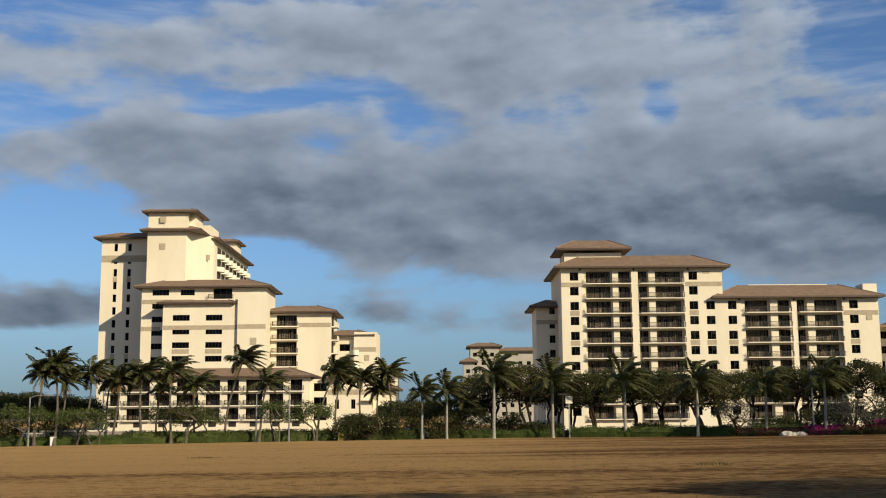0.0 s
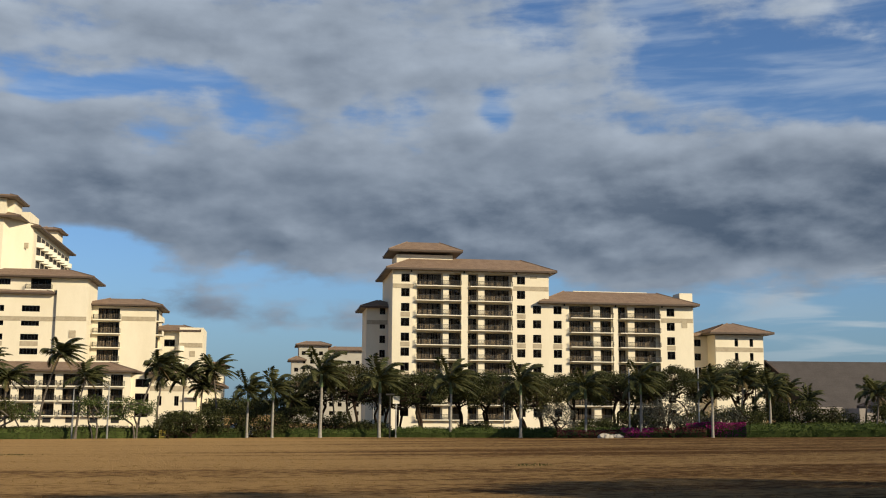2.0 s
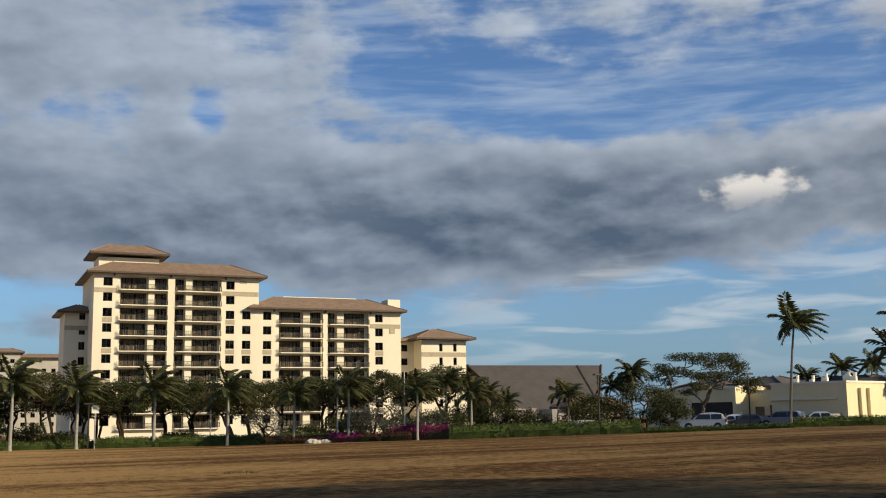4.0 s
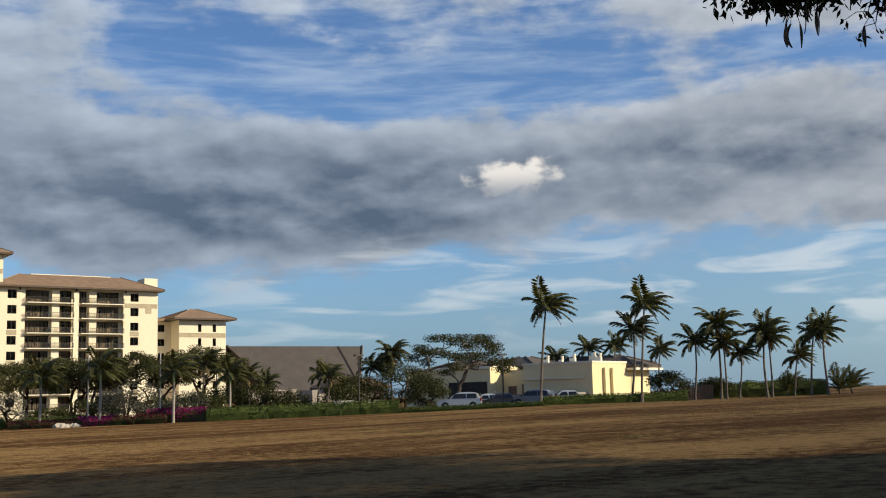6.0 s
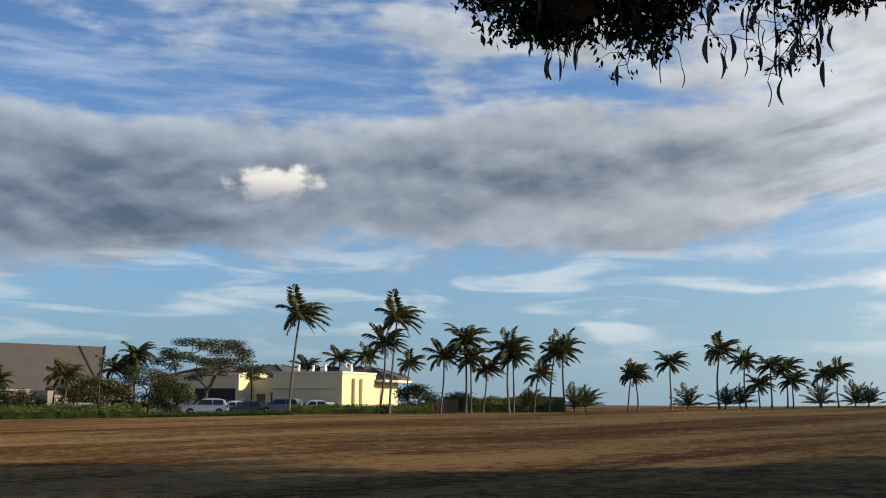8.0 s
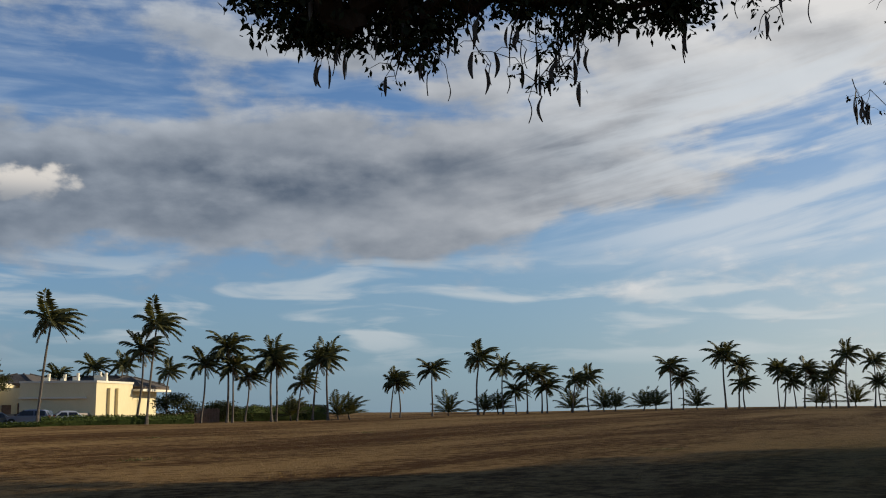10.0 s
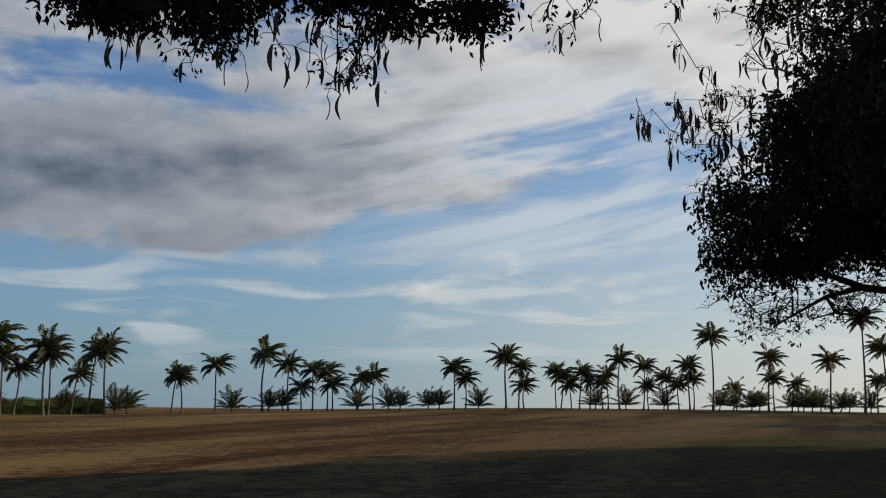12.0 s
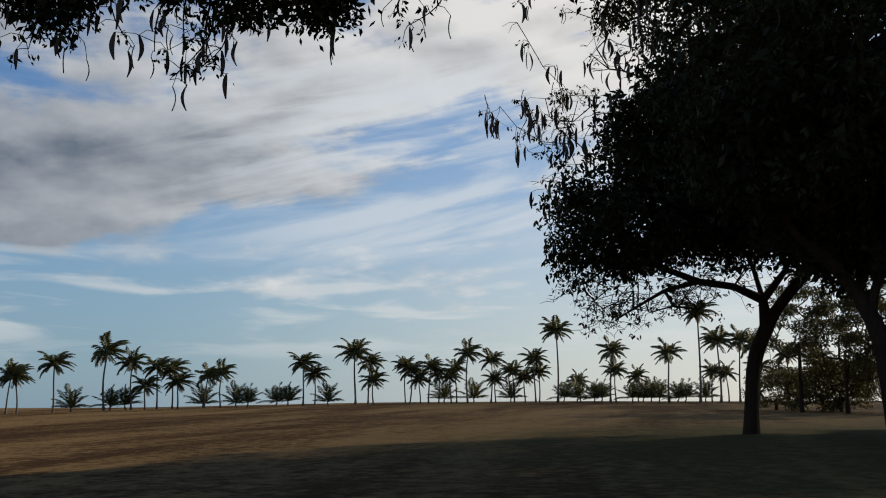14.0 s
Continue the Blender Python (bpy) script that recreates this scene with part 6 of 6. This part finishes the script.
hedge("flower_bed", "bed of magenta bougainvillea in flower", "flower bed", 21.0, 23.9, 109.5, 107.2, 1.5, 1.6, MAGENTA, 10, 220)
hedge("hedge", "bright green hedge beside the flower beds", "hedge", 23.9, 33.6, 106.2, 107, 1.35, 1.6, HEDGE, 11)
hedge("hedge", "low green hedge in front of the parked cars", "hedge", 33.6, 41.0, 107, 109, 0.42, 0.8, HEDGE, 12)
hedge("hedge", "green hedge in front of the sunlit wall", "hedge", 41.0, 48.2, 110, 114.5, 0.95, 1.5, HEDGE, 13)
hedge("hedge", "dark green hedge behind the palms", "hedge", 49.0, 54.9, 127, 131, 1.9, 2.0, LEAF, 14)


def road_strip():
    """Asphalt lane and kerb behind the hedge."""
    rd, kb = Geo(), Geo()
    prev = None
    for i in range(0, 141):
        a = -26 + 0.5 * i
        if a > 43:
            break
        r = float(np.interp(a, [10, 25, 31, 43], [125, 112, 112, 119]))
        f, b = spot(a, r, 0.03), spot(a, r + 7, 0.03)
        k = spot(a, r - 0.2, -0.05)
        if prev:
            rd.quad(prev[0], f, b, prev[1])
            u = Vector((0, 0, 0.2))
            kb.quad(prev[2], k, k + u, prev[2] + u)
            kb.quad(prev[2] + u, k + u, f + Vector((0, 0, 0.12)), prev[0] + Vector((0, 0, 0.12)))
            kb.quad(prev[0] + Vector((0, 0, 0.12)), f + Vector((0, 0, 0.12)), f, prev[0])
        prev = (f, b, k)
    asphalt = material("asphalt", (0.035, 0.035, 0.035), (0.065, 0.062, 0.06), 1.5, 0.9, 0, 0.5)
    tagged(single("road", rd, asphalt, "grey asphalt lane behind the hedge", "road"), kind="structure")
    tagged(single("kerb", kb, SLAB, "pale concrete kerb along the lane", "kerb"), kind="structure")


road_strip()


def lamp_post(a, r, h, style, side=1):
    p = spot(a, r, -0.1)
    if style == "arm":
        lp = thing("street_lamp", p, "slim grey street lamp with a short arm", "street lamp", "street lamps")
        part("pole", Geo().tube([(0, 0, 0), (0, 0, h * 0.5), (0, 0, h)], [0.10, 0.085, 0.06], 8), STEEL, lp, "tapered pale pole")
        part("arm", Geo().tube([(0, 0, h - 0.05), (side * 0.5, 0, h + 0.18), (side * 1.6, 0, h + 0.22)], [0.05, 0.045, 0.04], 6), STEEL, lp)
        part("lamp_head", Geo().tube([(side * 1.4, 0, h + 0.2), (side * 1.7, 0, h + 0.21), (side * 2.1, 0, h + 0.19)], [0.06, 0.13, 0.07], 8), STEEL, lp)
    elif style == "top":
        lp = thing("street_lamp", p, "dark post with a flat lamp head on top", "street lamp", "street lamps")
        part("pole", Geo().tube([(0, 0, 0), (0, 0, h)], [0.08, 0.06], 8), BRONZE, lp)
        part("lamp_head", Geo().box(-0.45, 0.45, -0.2, 0.2, h, h + 0.16), BRONZE, lp, "flat dark lamp head")
    else:
        lp = thing("pole_sign" if style == "sign" else "pole", p, "thin pole carrying a square pale panel" if style == "sign" else "plain thin grey pole", "pole", "poles")
        part("post", Geo().tube([(0, 0, 0), (0, 0, h)], [0.085, 0.06], 8), STEEL, lp)
        if style == "sign":
            part("panel", Geo().box(-0.36, 0.36, -0.06, 0.06, h - 0.55, h + 0.25), SLAB, lp, "square white panel")
    return lp


for row in ((-20.33, 117, 4.8, "arm", 1), (-9.52, 116.8, 5.2, "arm", 1), (-7.88, 116.8, 5.3, "arm", -1), (21.65, 110, 6.8, "plain"), (18.23, 112, 6.9, "plain"), (6.37, 119, 4.2, "sign"), (6.06, 117, 4.5, "top"),
            (31.55, 108, 5.7, "top"), (38.94, 110, 5.2, "top"), (5.2, 122, 3.6, "plain"), (11.9, 121, 3.8, "plain")):
    lamp_post(*row)


def car(a, r, heading, colour, kind, label, height, length):
    """A parked car: body with a rounded cabin, glass, wheels, lamps and bumpers."""
    p = spot(a, r, 0.0)
    cr = thing("car", p, label, "car", "parked cars", heading)
    L, H, W, gc = length, height, 0.9, 0.26
    belt = H * 0.60
    if kind == "suv":
        prof = [(-L / 2, 0.55), (-L / 2 + 0.04, belt - 0.05), (-L / 2 + 0.12, belt + 0.06), (-L / 2 + 0.42, H * 0.90), (-L / 2 + 0.75, H * 0.97), (-L * 0.2, H), (-L * 0.04, H * 0.985), (L * 0.06, H * 0.94), (L * 0.235, belt + 0.03), (L * 0.36, belt - 0.03), (L * 0.45, belt - 0.11), (L * 0.49, belt - 0.24), (L / 2, belt - 0.4), (L / 2, 0.4)]
    else:
        prof = [(-L / 2, 0.5), (-L / 2 + 0.05, belt), (-L * 0.36, belt + 0.05), (-L * 0.2, H * 0.97), (0, H), (L * 0.1, H * 0.97), (L * 0.27, belt), (L / 2 - 0.2, belt - 0.14), (L / 2, belt - 0.3), (L / 2, 0.4)]
    prof = [(-L / 2 + 0.08, gc)] + prof + [(L / 2 - 0.1, gc)]
    body = Geo()
    rows = []
    for y, inset, drop in ((-W, 0.0, 1), (-W * 0.9, 0.0, 0), (W * 0.9, 0.0, 0), (W, 0.0, 1)):
        row = []
        for x, z in prof:
            tuck = 0.17 * max(0.0, (z - belt) / (H - belt)) if z > belt else 0
            yy = y - math.copysign(tuck, y)
            row.append((x * (0.985 if drop else 1), yy, z - (0.03 if drop and z > belt else 0)))
        rows.append(row)
    for ra, rb in zip(rows, rows[1:]):
        for k in range(len(prof) - 1):
            body.quad(ra[k], ra[k + 1], rb[k + 1], rb[k])
    body.quad(*rows[0][::-1])
    body.quad(*rows[-1])
    part("body", body, paint("car_paint", colour), cr)
    for sgn in (-1, 1):
        xs = (-L * 0.40, -L * 0.16, L * 0.08, L * 0.2) if kind == "suv" else (-L * 0.27, -L * 0.05, L * 0.09, L * 0.2)
        for xa, xb in ((xs[0], xs[1] - 0.06), (xs[1], xs[2])):
            y0, y1 = sgn * (W + 0.004), sgn * (W - 0.12)
            z0, z1 = belt + 0.05, H - 0.17
            gl = Geo()
            gl.quad((xa, y0, z0), (xb + (0.42 if xb == xs[2] else 0), y0, z0), (xb, y1, z1), (xa + (0.14 if kind != "suv" else 0.05), y1, z1))
            part("side_window", gl, CARGLASS, cr)
        for x in (-L * 0.31, L * 0.31):
            w = part("wheel", Geo().tube([(x, sgn * (W - 0.2), 0.33), (x, sgn * (W + 0.02), 0.33)], [0.33, 0.33], 18), TYRE, cr)
            part("rim", Geo().tube([(x, sgn * (W + 0.0), 0.33), (x, sgn * (W + 0.03), 0.33)], [0.21, 0.19], 12), RIM, w)
            part("wheel_arch", Geo().tube([(x, sgn * (W - 0.05), 0.36), (x, sgn * (W + 0.006), 0.36)], [0.4, 0.4], 18), TYRE, cr)
        part("tail_lamp", Geo().box(-L / 2 - 0.02, -L / 2 + 0.14, sgn * 0.83 - 0.09, sgn * 0.83 + 0.09, belt - 0.22, belt + 0.06), REDLAMP, cr, "red tail lamp")
        part("headlamp", Geo().box(L / 2 - 0.12, L / 2 + 0.015, sgn * 0.66 - 0.17, sgn * 0.66 + 0.17, belt - 0.36, belt - 0.24), WHITE, cr, "clear headlamp")
        part("mirror", Geo().box(L * 0.2, L * 0.25, sgn * 0.95 - 0.07, sgn * 0.95 + 0.07, belt + 0.04, belt + 0.18), TYRE, cr)
    ws = Geo()
    fx = L * 0.04 if kind == "suv" else L * 0.1
    ws.quad((fx + 0.1, -0.7, H - 0.1), (fx + 0.1, 0.7, H - 0.1), (L * 0.245, 0.8, belt + 0.06), (L * 0.245, -0.8, belt + 0.06))
    for i, v in enumerate(ws.v):
        ws.v[i] = (v[0] + 0.03, v[1], v[2] + 0.03)
    part("windscreen", ws, CARGLASS, cr)
    rw = Geo()
    bx = (-L / 2 + 0.06, -L / 2 + 0.2) if kind == "suv" else (-L * 0.35, -L * 0.22)
    rw.quad((bx[0] - 0.02, 0.72, belt + 0.1), (bx[0] - 0.02, -0.72, belt + 0.1), (bx[1] - 0.03, -0.64, H - 0.12), (bx[1] - 0.03, 0.64, H - 0.12))
    part("rear_window", rw, CARGLASS, cr)
    part("bumper", Geo().box(-L / 2 - 0.06, -L / 2 + 0.1, -0.84, 0.84, 0.32, 0.58), TYRE, cr)


car(36.7, 113, 138, (0.52, 0.52, 0.51), "suv", "silver estate SUV parked behind the low hedge", 1.72, 4.5)
car(38.8, 114, 142, (0.04, 0.045, 0.05), "saloon", "dark grey saloon car parked behind the low hedge", 1.45, 4.4)
car(40.45, 113.5, 124, (0.13, 0.13, 0.16), "suv", "dark blue-grey hatchback SUV with red tail lamps", 1.62, 4.3)
car(42.1, 117, 142, (0.50, 0.51, 0.52), "saloon", "light silver saloon car parked by the wall", 1.42, 4.4)
car(38.1, 118, 142, (0.72, 0.71, 0.68), "saloon", "white saloon car parked behind another car", 1.45, 4.4)
car(-1.35, 122, 20, (0.45, 0.46, 0.47), "saloon", "silver car parked behind the trees", 1.45, 4.3)

# small things along the edge of the field
sg = thing("sign_board", spot(30.75, 109.4, 0.45), "low white sign board above the hedge", "sign")
part("board", Geo().box(-0.95, 0.95, -0.06, 0.06, 0.35, 0.95), WHITE, sg, "", turn=-29)
part("post", Geo().box(-0.75, -0.65, -0.04, 0.04, -0.9, 0.35), STEEL, sg, turn=-29)
part("post", Geo().box(0.65, 0.75, -0.04, 0.04, -0.9, 0.35), STEEL, sg, turn=-29)
box = thing("utility_box", spot(-5.25, 116.6, 0), "small yellow utility box at the field's edge", "utility box")
part("cabinet", Geo().box(-0.3, 0.3, -0.25, 0.25, -0.1, 0.75), YELLOW, box)
part("lid", Geo().box(-0.34, 0.34, -0.29, 0.29, 0.75, 0.82), YELLOW, box)
hyd = thing("utility_box", spot(-19.2, 116.4, 0), "small white cabinet at the field's edge", "utility box")
part("cabinet", Geo().box(-0.22, 0.22, -0.2, 0.2, -0.1, 0.8), WHITE, hyd)
part("lid", Geo().box(-0.25, 0.25, -0.23, 0.23, 0.8, 0.87), WHITE, hyd)
bn = thing("utility_box", spot(-20.1, 119.5, 0), "low grey equipment cabinet beside the hedge", "utility box")
part("cabinet", Geo().box(-1.0, 1.0, -0.4, 0.4, -0.1, 1.2), GREY_SHADE_WALL, bn)
part("lid", Geo().box(-1.05, 1.05, -0.45, 0.45, 1.2, 1.28), SLAB, bn)
wl = thing("garden_wall", spot(-17.6, 121, 0), "low pale garden wall under the trees, coloured as in shade", "wall")
part("wall", Geo().box(-5.5, 5.5, -0.15, 0.15, -0.2, 1.3), GREY_SHADE_WALL, wl)
part("coping", Geo().box(-5.6, 5.6, -0.22, 0.22, 1.3, 1.45), SLAB, wl)


def rocks():
    rng = random.Random(8)
    for i in range(6):
        p = spot(16.9 + i * 0.16, 110.6 + rng.uniform(-0.5, 0.5), -0.05)
        bm = bmesh.new()
        bmesh.ops.create_icosphere(bm, subdivisions=2, radius=rng.uniform(0.3, 0.55))
        for v in bm.verts:
            v.co *= 1 + 0.3 * noise.noise(v.co * 2.5 + Vector((i * 7, 0, 0)))
            v.co.z = v.co.z * 0.7 + 0.15
        me = bpy.data.meshes.new("rock")
        bm.to_mesh(me)
        me.materials.append(ROCK)
        single("rock", me, None, "pale boulder in the flower bed", "rock", p, "boulders")


rocks()


def fence():
    fc = thing("fence", spot(48.6, 121, 0), "weathered brown wooden fence", "fence", turn=-48.6)
    for i in range(22):
        x = -1.7 + i * 0.16
        part("board", Geo().box(x, x + 0.14, -0.02, 0.02, -0.1, 1.5 + 0.06 * math.sin(i * 2.3)), WOODFENCE, fc)
    part("rail", Geo().box(-1.75, 1.85, 0.024, 0.07, 1.1, 1.2), WOODFENCE, fc)


fence()


STRAW = leafy("straw_blade", (0.12, 0.075, 0.03), (0.32, 0.205, 0.085), 0.3, 0.02)


def grass_tufts():
    """Dry and green tufts standing up from the field, thickest towards the viewer."""
    rng = random.Random(17)
    for name, mat, n, box_ in (("dry_grass", STRAW, 5000, (12, 70, -24, 104)), ("green_grass", OLIVE, 2600, (14, 48, 76, 106))):
        gm = Geo()
        for _ in range(n):
            r = box_[0] + (box_[1] - box_[0]) * rng.random() ** 1.5
            a = rng.uniform(box_[2], box_[3])
            p = spot(a, r, -0.01)
            if noise.noise((p.x * 0.12, p.y * 0.12, 2.0)) < -0.15:
                continue
            for _ in range(3):
                d = Vector((rng.uniform(-0.7, 0.7), rng.uniform(-0.7, 0.7), 1)).normalized()
                gm.leaf(p + Vector((rng.uniform(-0.1, 0.1), rng.uniform(-0.1, 0.1), 0)), d, Vector((1, 0, 0)), rng.uniform(0.025, 0.055), 0.02)
        single(name, gm, mat, "short tufts of grass over the field", "grass", kind="stuff")
    clumps = Geo()
    for a, r in ((31.7, 55), (34.5, 48), (45.6, 36), (46.3, 62), (66.0, 70), (57.0, 66), (13.4, 42), (86.0, 60), (72.0, 34), (-12.0, 60)):
        c = spot(a, r)
        for _ in range(60):
            q = c + Vector((rng.gauss(0, 0.4), rng.gauss(0, 0.3), -0.02))
            d = Vector((rng.uniform(-0.8, 0.8), rng.uniform(-0.8, 0.8), 1)).normalized()
            clumps.leaf(q, d, Vector((1, 0, 0)), rng.uniform(0.05, 0.13), 0.04)
    single("weed", clumps, OLIVE, "low green weed clumps in the dry field", "weeds", kind="stuff")


grass_tufts()
